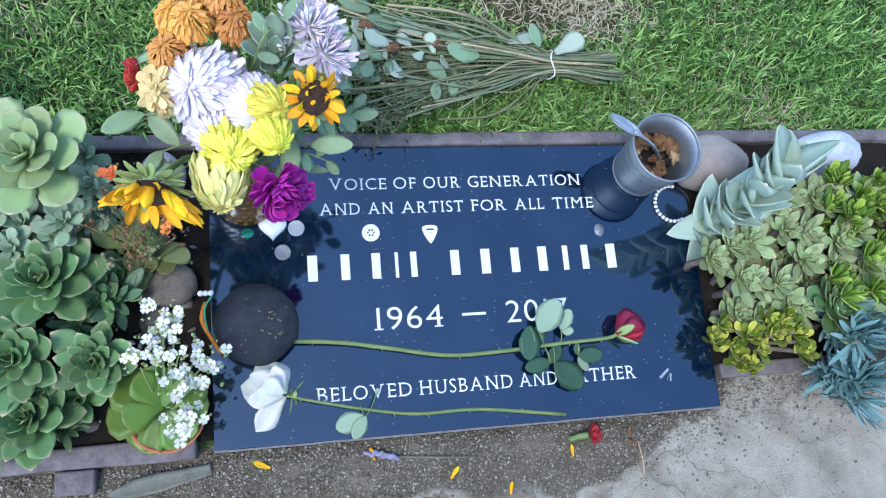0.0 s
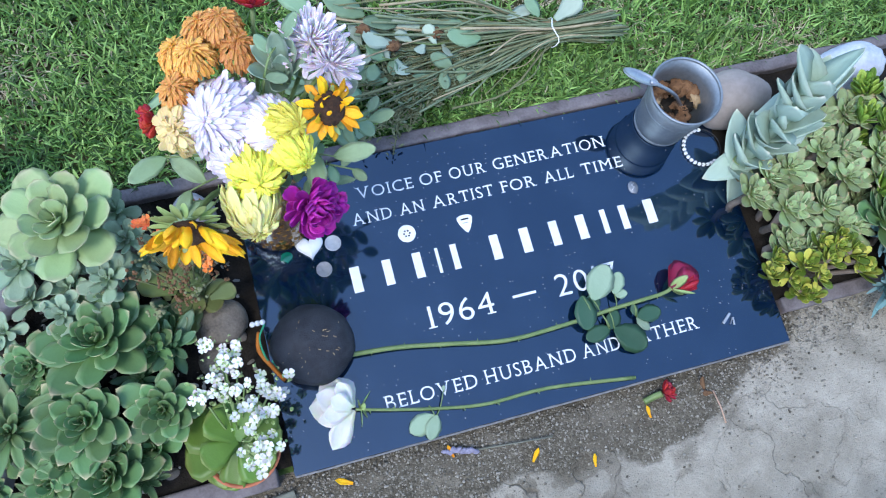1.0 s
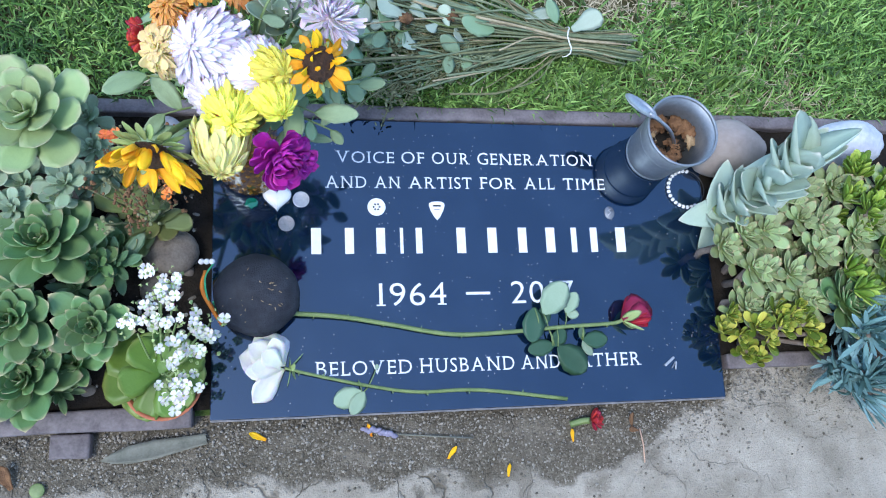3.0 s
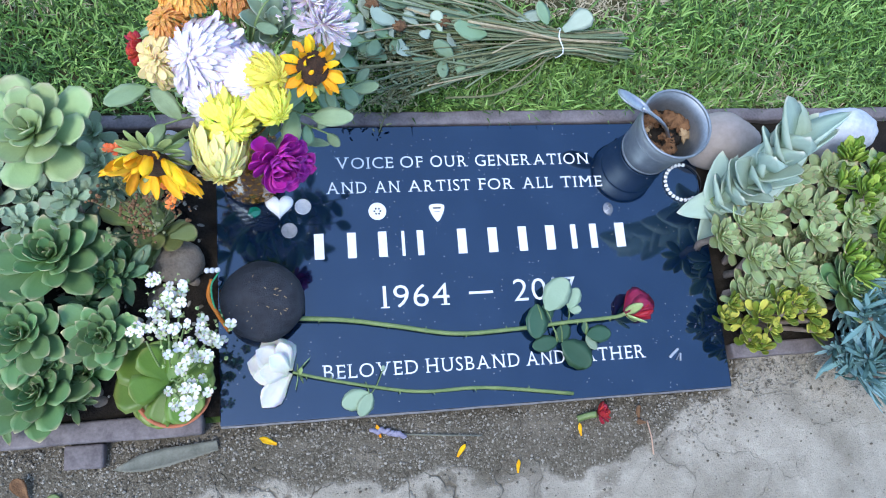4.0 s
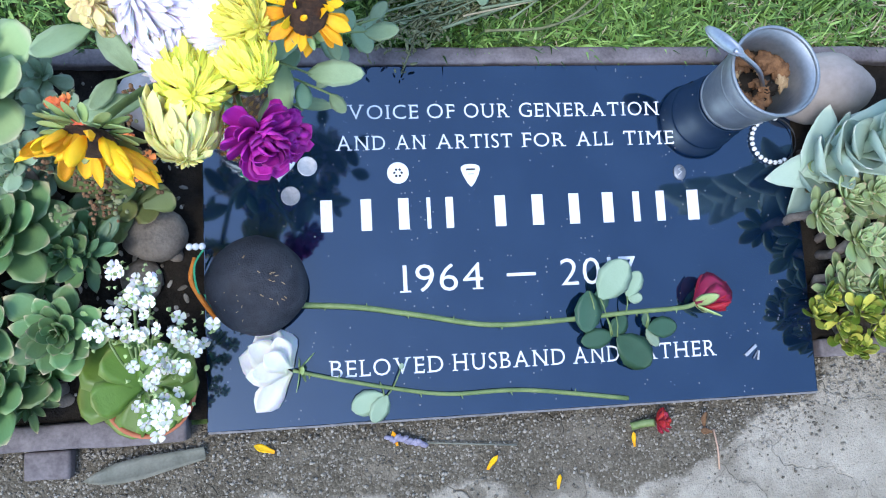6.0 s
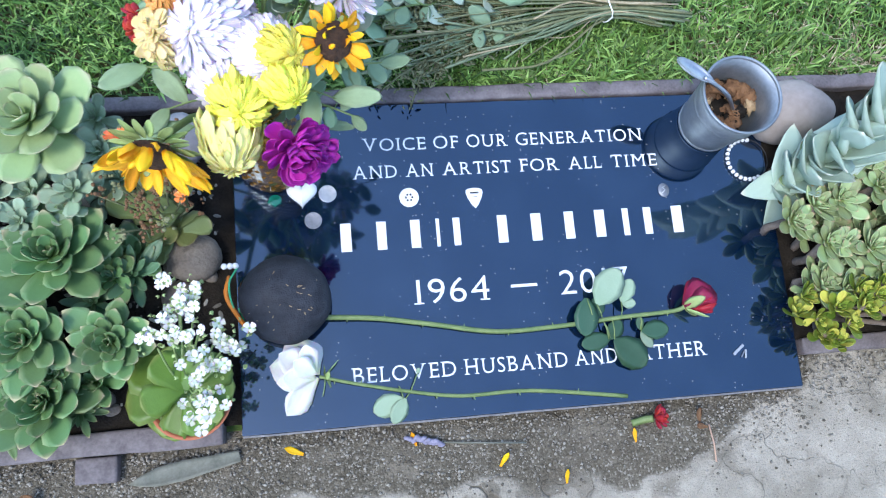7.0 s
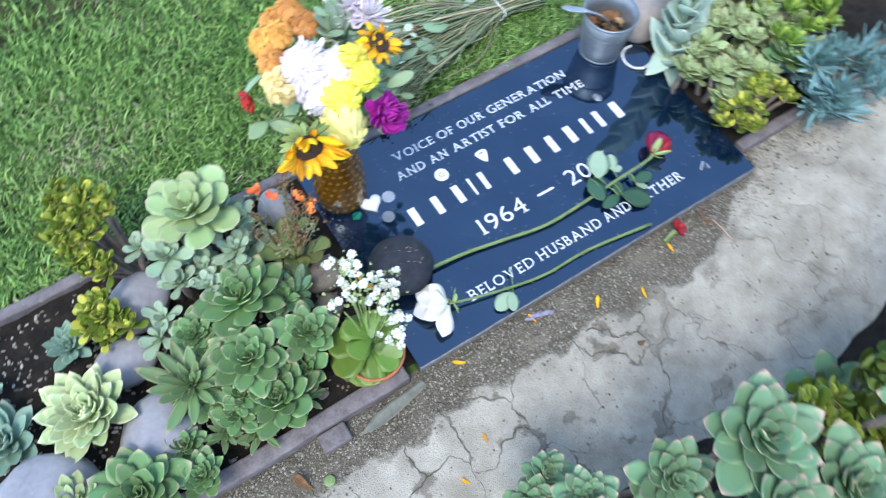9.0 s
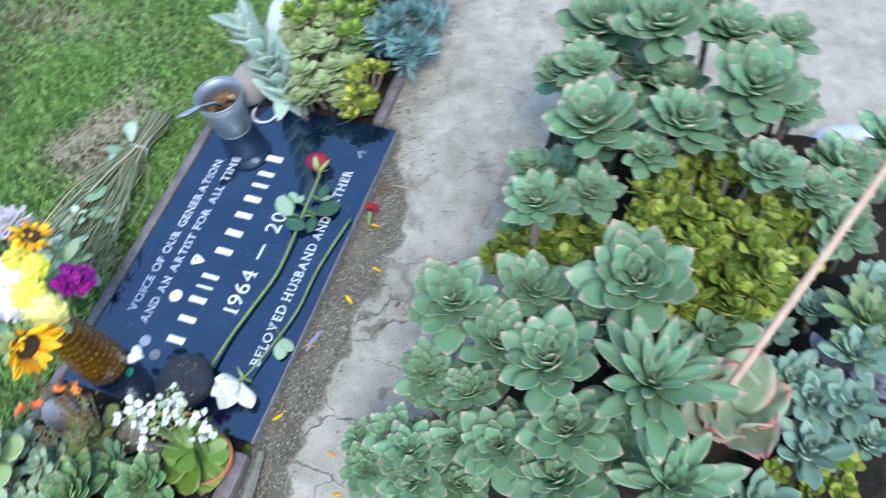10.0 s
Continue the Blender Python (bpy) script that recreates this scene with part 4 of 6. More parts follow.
def flower(name, label, center, way, radius, rings, meshes, foot=None, category="flower", core=None, sepals=None, jitter=10, stem=GREEN_STEM, stem_r=0.0025, hub=0.06, fill=None):
    """A cut flower: its foot, stem, sepals and every petal."""
    foot = Vector(foot) if foot else Vector(center) - Vector(way).normalized() * radius * 0.5
    ob = thing(name, label, category, foot, "cut flowers" if name != "rose" else "")
    head = Matrix.Translation(-foot) @ facing(center, way)
    r = random.Random(name + str(center))
    if meshes[0].name.startswith("bloom"):
        tagged(part("bloom", r.choice(meshes), None, ob, at=head @ pose(0, 0, 0, 0, 0, r.uniform(0, 360)) @ Matrix.Scale(radius, 4)), kind="stuff")
    else:
        for count, elev, length, up in rings:
            off = r.uniform(0, 360)
            for i in range(count):
                m = head @ pose(0, 0, 0, 0, 0, off + 360 * i / count + r.uniform(-jitter, jitter)) @ pose(0, radius * hub, radius * up, elev + r.uniform(-jitter, jitter), r.uniform(-jitter, jitter), r.uniform(-jitter, jitter) * 0.5) @ Matrix.Scale(radius * length * (1.02 - hub) * r.uniform(0.82, 1.1), 4)
                part("petal", r.choice(meshes), None, ob, at=m)
    if fill:
        tagged(part("bloom", r.choice(fill), None, ob, "dense inner petals", at=head @ Matrix.Scale(radius * 0.97, 4)), kind="stuff")
    if core:
        mat, rr, hh = core
        bm = blob((rr, rr, hh), r.random() * 9, 0.12, 4, 6)
        bmesh.ops.transform(bm, matrix=head @ Matrix.Translation((0, 0, radius * 0.06)), verts=bm.verts)
        part("flower_disc", bm, mat, ob, "dark brown seed disc")
    if sepals:
        for i in range(28):
            m = head @ pose(0, 0, -radius * 0.12, 0, 0, i * 360 / 28 + r.uniform(-8, 8)) @ pose(0, radius * 0.3, 0, r.uniform(-40, 20), 0, 0) @ Matrix.Scale(radius * r.uniform(0.36, 0.58), 4)
            part("sepal", r.choice(sepals), None, ob, at=m)
    back = head @ Vector((0, 0, -radius * 0.15))
    if back.length > 0.01:
        mid = back * 0.55 + Vector((r.uniform(-.01, .01), r.uniform(-.01, .01), 0.0)) + (head.to_3x3() @ Vector((0, 0, -1))) * back.length * 0.12
        part("stem", tube(smooth_path([Vector((0, 0, 0)), mid, back], 4), stem_r, 6), stem, ob, "green stem")
    return ob


MUM = ((19, -28, 1.0, 0), (20, -12, 1.0, .06), (20, 2, .98, .12), (18, 16, .92, .18), (16, 30, .84, .24), (13, 45, .74, .28), (10, 60, .62, .30), (6, 76, .5, .30))
FRILL = ((9, 8, 1.0, 0), (9, 26, .92, .08), (9, 44, .82, .14), (8, 62, .7, .18), (6, 80, .55, .2))


def bloom_mesh(meshes, rings, jitter, seed):
    """A full flower head of radius 1, its many small petals joined."""
    r = random.Random(seed)
    vs, fs = [], []
    for count, elev, length, up in rings:
        off = r.uniform(0, 360)
        for i in range(count):
            m = pose(0, 0, 0, 0, 0, off + 360 * i / count + r.uniform(-jitter, jitter)) @ pose(0, 0.06, up, elev + r.uniform(-jitter, jitter), r.uniform(-jitter, jitter), r.uniform(-jitter, jitter)) @ Matrix.Scale(length * r.uniform(0.82, 1.1), 4)
            src = r.choice(meshes)
            at = len(vs)
            vs += [m @ v.co for v in src.vertices]
            fs += [tuple(at + q for q in p.vertices) for p in src.polygons]
    return mesh_of("bloom", vs, fs, meshes[0].materials[0])


def bloom_pair(shape, width, cup, rise, mat, rings, jitter):
    ps = petals(shape, width, cup, rise, mat)
    return [bloom_mesh(ps, rings, jitter, k) for k in (1, 2)]


def dome(shape, width, mat, seed, droop=0.0, jitter=8):
    """A full flower head of radius 1: petals lapping outwards over a dome, joined."""
    r = random.Random(seed)
    meshes = petals(shape, width, .06, -.16, mat)
    vs, fs = [], []
    for count, polar in ((7, 5), (12, 15), (18, 25), (23, 35), (28, 45), (31, 55), (33, 65), (35, 75), (36, 85), (36, 95), (33, 105), (28, 115)):
        off = r.uniform(0, 6.3)
        for i in range(count):
            az = off + 2 * math.pi * i / count + math.radians(r.uniform(-jitter, jitter))
            p0, p1 = math.radians(max(0, polar - 24)), math.radians(polar + 6 + r.uniform(-jitter, jitter))
            far = r.uniform(0.93, 1.08)
            root = Vector((math.sin(p0) * math.cos(az), math.sin(p0) * math.sin(az), math.cos(p0))) * 0.78
            tip = Vector((math.sin(p1) * math.cos(az), math.sin(p1) * math.sin(az), math.cos(p1) - droop * (1 - math.cos(p1)))) * far
            y = (tip - root).normalized()
            side = y.cross(root + tip).normalized()
            m = Matrix((side, y, side.cross(y))).transposed().to_4x4()
            m = Matrix.Translation(root) @ m @ pose(0, 0, 0, r.uniform(-jitter, jitter), r.uniform(-2, 2) * jitter, 0) @ Matrix.Scale((tip - root).length, 4)
            src, at = r.choice(meshes), len(vs)
            vs += [m @ v.co for v in src.vertices]
            fs += [tuple(at + q for q in p.vertices) for p in src.polygons]
    return mesh_of("bloom", vs, fs, mat)


WHITE_P, YELLOW_P, PALE_P = petals("spoon", .175, .04, .30, WHITE_PETAL), petals("spoon", .19, .06, -.10, YELLOW_PETAL), petals("spoon", .19, .05, -.15, PALE_YELLOW)
WHITE_STAR = bloom_pair("spoon", .16, .05, .30, WHITE_PETAL, MUM, 11)
WHITE_DOME, YELLOW_DOME, PALE_DOME = [dome("long", .31, WHITE_PETAL, k, 0.1, 6) for k in (1, 2)], [dome("pointed", .38, YELLOW_PETAL, k, .25, 20) for k in (3, 4)], [dome("pointed", .40, PALE_YELLOW, k, .45, 20) for k in (5, 6)]
ORANGE_P, CREAM_P = [dome("spoon", .28, ORANGE_PETAL, k, 0, 15) for k in (7, 8)], [dome("round", .60, CREAM_PETAL, k, 0, 32) for k in (9, 10)]
MAG_P, RED_P = petals("spoon", .55, .16, .35, MAGENTA_PETAL), petals("round", .62, .12, .35, RED_PETAL)
GOLD_P, GOLD_LIMP = petals("pointed", .46, .09, -.28, GOLD_PETAL), petals("oval", .42, .16, .34, GOLD_PETAL)
ROSE_P, WROSE_P = petals("round", .95, .28, .35, ROSE_PETAL), petals("pointed", .70, .10, -.10, PURE_PETAL)
SEPAL_P = blade("oval", .40, .04, .2, SEPAL)

# ---- amber vase with flowers ----
VASE = (0.053, 0.360, 0.0)
vase = thing("flower_vase", "amber hobnail glass vase holding mixed cut flowers", "vase", VASE)
profile = [(0.002, 0.003), (0.042, 0.001), (0.046, 0.006), (0.0455, 0.05), (0.043, 0.09), (0.038, 0.13), (0.0325, 0.17), (0.030, 0.20), (0.034, 0.228), (0.037, 0.235), (0.0345, 0.235), (0.028, 0.205), (0.030, 0.17), (0.0355, 0.13), (0.0405, 0.09), (0.043, 0.05), (0.042, 0.012), (0.002, 0.010)]
vase_body = part("vase_body", lathe(profile, 40), AMBER, vase)
knob = mesh_of("hobnail", [(0, 0, 0.6)] + [(math.cos(a), math.sin(a), 0) for a in (k * math.pi / 3 for k in range(6))], [(0, k + 1, (k + 1) % 6 + 1) for k in range(6)], AMBER_KNOB)
for j in range(11):
    z = 0.016 + j * 0.0172
    rad = np.interp(z, [p[1] for p in profile[2:9]], [p[0] for p in profile[2:9]])
    for k in range(20):
        a = 2 * math.pi * (k + 0.5 * (j % 2)) / 20
        part("hobnail", knob, None, vase_body, at=Matrix.Translation((rad * math.cos(a) * 0.99, rad * math.sin(a) * 0.99, z)) @ Vector((math.cos(a), math.sin(a), 0.1)).to_track_quat("Z", "Y").to_matrix().to_4x4() @ Matrix.Scale(0.0042, 4))
MOUTH = (0.053, 0.358, 0.20)


def in_vase(*args, **kw):
    j = random.Random(str(args[2]))
    foot = (MOUTH[0] + j.uniform(-.014, .014), MOUTH[1] + j.uniform(-.014, .014), MOUTH[2] - j.uniform(0.02, 0.06))
    return flower(*args, foot=foot, **kw)


LOOSE = ((16, -48, 1.0, .2), (12, -34, 1.0, .3))
SHAG = ((11, -55, 1.2, .25), (8, -38, 1.15, .35))
RUFF = ((12, -8, 1.0, 0), (12, 10, .96, .06), (11, 28, .90, .12), (10, 44, .82, .16), (9, 60, .72, .2), (7, 78, .6, .2))
in_vase("chrysanthemum", "large lilac-white chrysanthemum, split open, in the amber vase", (0.030, 0.368, 0.352), (-0.45, -0.35, 0.8), 0.048, LOOSE, WHITE_P, fill=WHITE_DOME)
in_vase("chrysanthemum", "lilac-white chrysanthemum with drooping outer petals", (0.073, 0.344, 0.352), (0.5, -0.6, 0.7), 0.041, LOOSE, WHITE_P, fill=WHITE_DOME)
in_vase("chrysanthemum", "lilac-white chrysanthemum leaning out of the bunch", (0.040, 0.330, 0.340), (-0.1, -0.8, 0.6), 0.037, LOOSE, WHITE_P, fill=WHITE_DOME)
in_vase("chrysanthemum", "white chrysanthemum at the back of the bunch", (0.136, 0.425, 0.372), (0.3, 0.3, 1), 0.036, MUM, WHITE_STAR)
in_vase("chrysanthemum", "white chrysanthemum with narrow petals", (0.150, 0.400, 0.368), (0.6, 0.1, 1), 0.032, MUM, WHITE_STAR)
for c_ in ((0.018, 0.425, 0.380), (0.050, 0.452, 0.384), (-0.006, 0.398, 0.364), (0.030, 0.462, 0.367), (0.062, 0.425, 0.377), (0.000, 0.440, 0.362)):
    in_vase("chrysanthemum", "rust-orange chrysanthemum drying in the amber vase", c_, (c_[0] - 0.05, c_[1] - 0.34, 0.22), 0.023, MUM, ORANGE_P)
in_vase("carnation", "withered cream carnation in the amber vase", (-0.010, 0.366, 0.352), (-0.5, -0.3, 0.8), 0.027, FRILL, CREAM_P, jitter=22)
in_vase("chrysanthemum", "lemon-yellow chrysanthemum beside the white ones", (0.051, 0.301, 0.352), (0.05, -0.75, 0.6), 0.031, SHAG, YELLOW_P, jitter=26, fill=YELLOW_DOME)
in_vase("chrysanthemum", "pale lemon chrysanthemum hanging over the rim", (0.039, 0.268, 0.325), (-0.05, -0.75, -0.35), 0.029, SHAG, PALE_P, jitter=22, fill=PALE_DOME)
in_vase("chrysanthemum", "ragged lemon-yellow chrysanthemum in the amber vase", (0.092, 0.336, 0.380), (0.7, -0.5, 0.5), 0.022, SHAG, YELLOW_P, jitter=26, fill=YELLOW_DOME)
in_vase("chrysanthemum", "ragged lemon-yellow chrysanthemum with hanging petals", (0.093, 0.310, 0.366), (0.4, -0.7, -0.1), 0.023, SHAG, YELLOW_P, jitter=26, fill=YELLOW_DOME)
in_vase("carnation", "magenta carnation leaning out of the vase", (0.095, 0.264, 0.326), (0.4, -0.6, 0.7), 0.032, RUFF, MAG_P, jitter=22)
in_vase("carnation", "magenta carnation with crumpled petals", (0.108, 0.270, 0.310), (0.8, -0.4, 0.4), 0.027, RUFF, MAG_P, jitter=24)
in_vase("carnation", "red carnation hanging out sideways", (-0.046, 0.412, 0.292), (-0.9, 0.1, -0.1), 0.020, FRILL, RED_P, jitter=20)
in_vase("carnation", "red carnation at the back of the bunch", (0.085, 0.478, 0.375), (0.2, 0.7, 0.7), 0.022, FRILL, RED_P, jitter=20)
CURLED = ((13, 14, 1.0, 0.0), (9, 40, .9, .04), (6, 112, .6, .08))


def nodding_sunflower(center, way, radius):
    """A wilting sunflower: the upper petals fold over its disc, the lower ones hang."""
    ob = in_vase("sunflower", "drooping sunflower with limp golden petals and green sepals", center, way, radius, (), GOLD_P, core=(DISC, radius * .44, 0.009), sepals=SEPAL_P, stem_r=0.004)
    head = Matrix.Translation(-ob.matrix_basis.translation) @ facing(center, way)
    r = random.Random(8)
    for i in range(36):
        turn = i * 360 / 18 + r.uniform(-11, 11)
        if i in (3, 19, 26):
            continue
        up = (head.to_3x3() @ Vector((-math.sin(math.radians(turn)), math.cos(math.radians(turn)), 0))).z
        m = head @ pose(0, 0, 0, 0, 0, turn) @ pose(0, radius * .38, radius * (.04 + .05 * (i > 17)), 20 + 26 * up + r.uniform(-24, 24), r.uniform(-38, 38), r.uniform(-20, 20))
        part("petal", r.choice(GOLD_LIMP), None, ob, at=m @ Matrix.Scale(radius * r.uniform(.50, .84), 4))
    return ob


nodding_sunflower((-0.027, 0.258, 0.348), (-0.10, -0.95, 0.16), 0.049)
in_vase("sunflower", "small withered sunflower with curled golden petals", (0.137, 0.346, 0.376), (0.4, -0.3, 0.85), 0.036, CURLED, GOLD_P, hub=0.36, core=(DISC, 0.018, 0.007), sepals=SEPAL_P, jitter=30)
EUC, EUCP, SOFT, RLEAF, PLEAF = blade("oval", .62, .03, .1, EUCALYPTUS), blade("round", .72, .02, .12, EUC_PALE), blade("oval", .48, .06, -.2, SOFT_LEAF), blade("oval", .70, .04, -.06, ROSE_LEAF), blade("oval", .76, .02, .05, PALE_LEAF)


def sprig(name, label, foot, path, leaves, meshes, size, category="foliage", mat=GREEN_STEM, r_=0.0016, seed=1, spread=70):
    """A leafy twig: a stem along path with leaves to both sides."""
    ob = thing(name, label, category, foot)
    pts = [p - Vector(foot) for p in smooth_path(path, 5)]
    part("stem", tube(pts, [r_ * (1.2 - 0.7 * i / len(pts)) for i in range(len(pts))], 5), mat, ob)
    r = random.Random(seed)
    for i in range(leaves):
        u = 0.12 + 0.88 * i / max(1, leaves - 1)
        k = min(len(pts) - 2, int(u * (len(pts) - 1)))
        d = (pts[k + 1] - pts[k]).normalized()
        yaw = math.degrees(math.atan2(-d.x, d.y)) + (spread if i % 2 else -spread) * (1 - 0.6 * (i == leaves - 1)) + r.uniform(-15, 15)
        part("leaf", r.choice(meshes), None, ob, at=Matrix.Translation(pts[k]) @ pose(0, 0, 0, r.uniform(-20, 30), r.uniform(-25, 25), yaw) @ Matrix.Scale(size * r.uniform(0.75, 1.15), 4))
    return ob


for i, (tip, n, size, mesh) in enumerate((((-0.055, 0.370, 0.285), 2, 0.050, SOFT), ((-0.035, 0.325, 0.275), 4, 0.046, SOFT), ((-0.01, 0.305, 0.27), 3, 0.055, SOFT), ((0.165, 0.305, 0.285), 7, 0.026, EUC), ((0.145, 0.320, 0.30), 4, 0.045, SOFT), ((0.20, 0.365, 0.29), 7, 0.030, EUC), ((0.185, 0.405, 0.33), 6, 0.026, EUCP), ((0.11, 0.43, 0.39), 5, 0.032, EUC), ((0.21, 0.40, 0.24), 8, 0.030, EUC), ((0.13, 0.30, 0.27), 4, 0.045, SOFT), ((0.15, 0.46, 0.33), 8, 0.036, EUC), ((-0.02, 0.44, 0.31), 4, 0.05, SOFT))):
    sprig("leaf_sprig", "grey-green leafy sprig tucked among the vase flowers", MOUTH, [MOUTH, ((MOUTH[0] + tip[0]) / 2, (MOUTH[1] + tip[1]) / 2, tip[2] - 0.01), tip], n, mesh, size, seed=i)

VARIEGATED = blade("long", .44, .10, .12, leafy("variegated_leaf", (0.17, 0.25, 0.15), (0.24, 0.32, 0.21), (0.50, 0.53, 0.42), (0.60, 0.62, 0.50), 0.6))
tuft = thing("leaf_sprig", "upright grey-green leaves with cream margins among the flowers", "foliage", MOUTH)
part("stem", tube([(0, 0, 0), (0.030, 0.020, 0.10), (0.048, 0.045, 0.165)], 0.002, 5), GREEN_STEM, tuft)
for k, (yaw, lift) in enumerate(((10, 62), (60, 48), (-35, 50), (100, 40), (-75, 42), (25, 35), (-10, 78), (150, 50))):
    part("leaf", VARIEGATED[k % 3], None, tuft, at=pose(0.048, 0.045, 0.165 - 0.004 * k, 0, 0, yaw) @ pose(0, 0, 0, lift, 0, 0) @ Matrix.Scale(0.054 - 0.003 * (k % 3), 4))

# ---- bundle of cut stems on the lawn ----
bundle = thing("stem_bundle", "bundle of cut flower stems tied with white string", "flower stems", (0.5, 0.56, -0.01))
rb = random.Random(7)
for i in range(84):
    a, b2 = rb.uniform(-1, 1), rb.uniform(0, 1)
    end = (0.645 + rb.uniform(-.03, .025), 0.562 + a * 0.026, 0.008 + b2 * 0.028)
    tie = (0.542, 0.566 + a * 0.017, 0.012 + b2 * 0.026)
    start = (0.22 + rb.uniform(-.08, .22), 0.575 + a * 0.085 - 0.03 * (a < 0), 0.02 + b2 * 0.05)
    pts = smooth_path([end, tie, ((tie[0] + start[0]) / 2, (tie[1] + start[1]) / 2 + rb.uniform(-.034, .034), 0.02 + b2 * 0.035), start], 4)
    c = Vector((0.5, 0.56, -0.01))
    part("stem", tube([p - c for p in pts], rb.uniform(0.0008, 0.0024), 5), rb.choice((CUT_STEM, CUT_STEM, TWIG, TWIG, CUT_STEM, CUT_END)), bundle)
ring = [(0.042 + 0.004 * math.sin(3 * a), 0.006 + 0.024 * math.cos(a), 0.036 + 0.020 * math.sin(a)) for a in (k * math.pi / 8 for k in range(17))]
part("string", tube(ring, 0.0011, 5), WHITE_STONE, bundle, "white string")
for i, (p, yaw, s, mesh) in enumerate((((0.545, 0.575, 0.05), -60, 0.055, EUCP), ((0.47, 0.595, 0.045), -75, 0.05, EUCP), ((0.52, 0.585, 0.05), 20, 0.04, EUC), ((0.40, 0.600, 0.045), 80, 0.05, EUC), ((0.33, 0.605, 0.05), 70, 0.045, EUCP), ((0.30, 0.62, 0.05), 95, 0.06, EUC), ((0.26, 0.53, 0.04), 60, 0.05, EUC), ((0.34, 0.525, 0.035), 110, 0.05, EUC), ((0.25, 0.64, 0.05), 60, 0.07, EUC), ((0.22, 0.49, 0.04), 150, 0.05, EUC), ((0.42, 0.57, 0.045), 85, 0.06, EUC), ((0.20, 0.58, 0.06), 100, 0.06, EUC), ((0.17, 0.66, 0.05), 40, 0.07, EUC), ((0.28, 0.58, 0.06), 80, 0.05, EUCP))):
    part("leaf", rng.choice(mesh), None, bundle, at=Matrix.Translation(Vector(p) - Vector((0.5, 0.56, -0.01))) @ pose(0, 0, 0, rb.uniform(-10, 15), rb.uniform(-20, 20), yaw) @ Matrix.Scale(s, 4))
for p in ((0.31, 0.535, 0.03), (0.28, 0.575, 0.06), (0.35, 0.585, 0.055), (0.24, 0.605, 0.07)):
    part("withered_bloom", blob((0.010, 0.008, 0.007), p[0] * 50, 0.7, 3, 4), BROWN, bundle, "withered reddish-brown bloom", at=Matrix.Translation(Vector(p) - Vector((0.5, 0.56, -0.01))))


def dry_spray(label, root, tips, seed, mat=TWIG):
    ob = thing("dried_spray", label, "dried plant", root)
    r = random.Random(seed)
    for t in tips:
        d = Vector(t) - Vector(root)
        part("twig", tube(smooth_path([(0, 0, 0), d * 0.5 + Vector((r.uniform(-.01, .01), r.uniform(-.01, .01), 0.01)), d], 3), [0.0011] * 7, 4), mat, ob)
        bm = bmesh.new()
        for i in range(26):
            p = d * r.uniform(0.35, 1.03) + Vector((r.gauss(0, .006), r.gauss(0, .006), r.gauss(0.003, .004)))
            bmesh.ops.create_icosphere(bm, subdivisions=1, radius=r.uniform(0.0010, 0.0028), matrix=Matrix.Translation(p) @ pose(0, 0, 0, 0, 0, r.uniform(0, 360)) @ Matrix.Diagonal((2.2, 0.8, 0.8, 1)))
        tagged(part("seed_head", bm, mat, ob), kind="stuff")
    return ob


dry_spray("dried olive seed spray hanging over the marker's upper edge", (0.30, 0.50, 0.02), [(0.255, 0.452, 0.03), (0.245, 0.425, 0.012), (0.23, 0.46, 0.03), (0.20, 0.44, 0.03), (0.28, 0.46, 0.02)], 1)
dry_spray("dried grey-green sprays among the cut stems", (0.42, 0.53, 0.02), [(0.30, 0.475, 0.03), (0.32, 0.49, 0.03), (0.27, 0.50, 0.035), (0.35, 0.49, 0.025), (0.24, 0.49, 0.03), (0.29, 0.52, 0.04), (0.26, 0.47, 0.03), (0.33, 0.51, 0.035)], 2)
dry_spray("dried grey-green sprays in the loose bunch", (0.40, 0.545, 0.03), [(0.22, 0.51, 0.04), (0.25, 0.535, 0.045), (0.20, 0.47, 0.03), (0.28, 0.50, 0.04)], 3)

rs = random.Random(17)
for j in range(4):
    root = (0.46 - 0.03 * j, 0.55 + 0.012 * j, 0.025)
    dry_spray("thin dried grass sprays among the cut stems", root, [(root[0] - rs.uniform(.10, .26), 0.475 + 0.035 * j + rs.uniform(-.02, .05), rs.uniform(.02, .05)) for _ in range(9)], 30 + j, TWIG if j % 2 else CUT_STEM)
for i in range(9):
    x, y = 0.16 + 0.24 * rs.random(), 0.50 + 0.15 * rs.random()
    sprig("leaf_sprig", "grey-green eucalyptus sprig in the loose bunch", (x, y, 0.03), [(x, y, 0.03), (x - 0.03, y + rs.uniform(-.02, .02), 0.05), (x - 0.075, y + rs.uniform(-.03, .03), 0.055)], 5, rs.choice((EUC, EUC, EUCP)), rs.uniform(.03, .045), seed=50 + i)

# ---- galvanised bucket and spoon ----
bucket = thing("bucket", "small galvanised steel bucket with withered brown petals", "bucket", (0.680, 0.388, 0.0))
bucket_body = part("bucket_body", lathe([(0.001, 0.003), (0.040, 0.001), (0.042, 0.004), (0.046, 0.035), (0.050, 0.075), (0.0535, 0.1075), (0.0525, 0.1075), (0.049, 0.08), (0.0475, 0.072), (0.047, 0.060), (0.043, 0.020), (0.040, 0.007), (0.001, 0.006)], 48), ZINC, bucket)
part("bucket_rim", lathe([(0.0526, 0.1068), (0.0556, 0.1072), (0.0564, 0.1095), (0.0556, 0.1118), (0.0532, 0.1122), (0.0522, 0.1100), (0.0526, 0.1068)], 48), ZINC, bucket_body, "rolled steel rim")
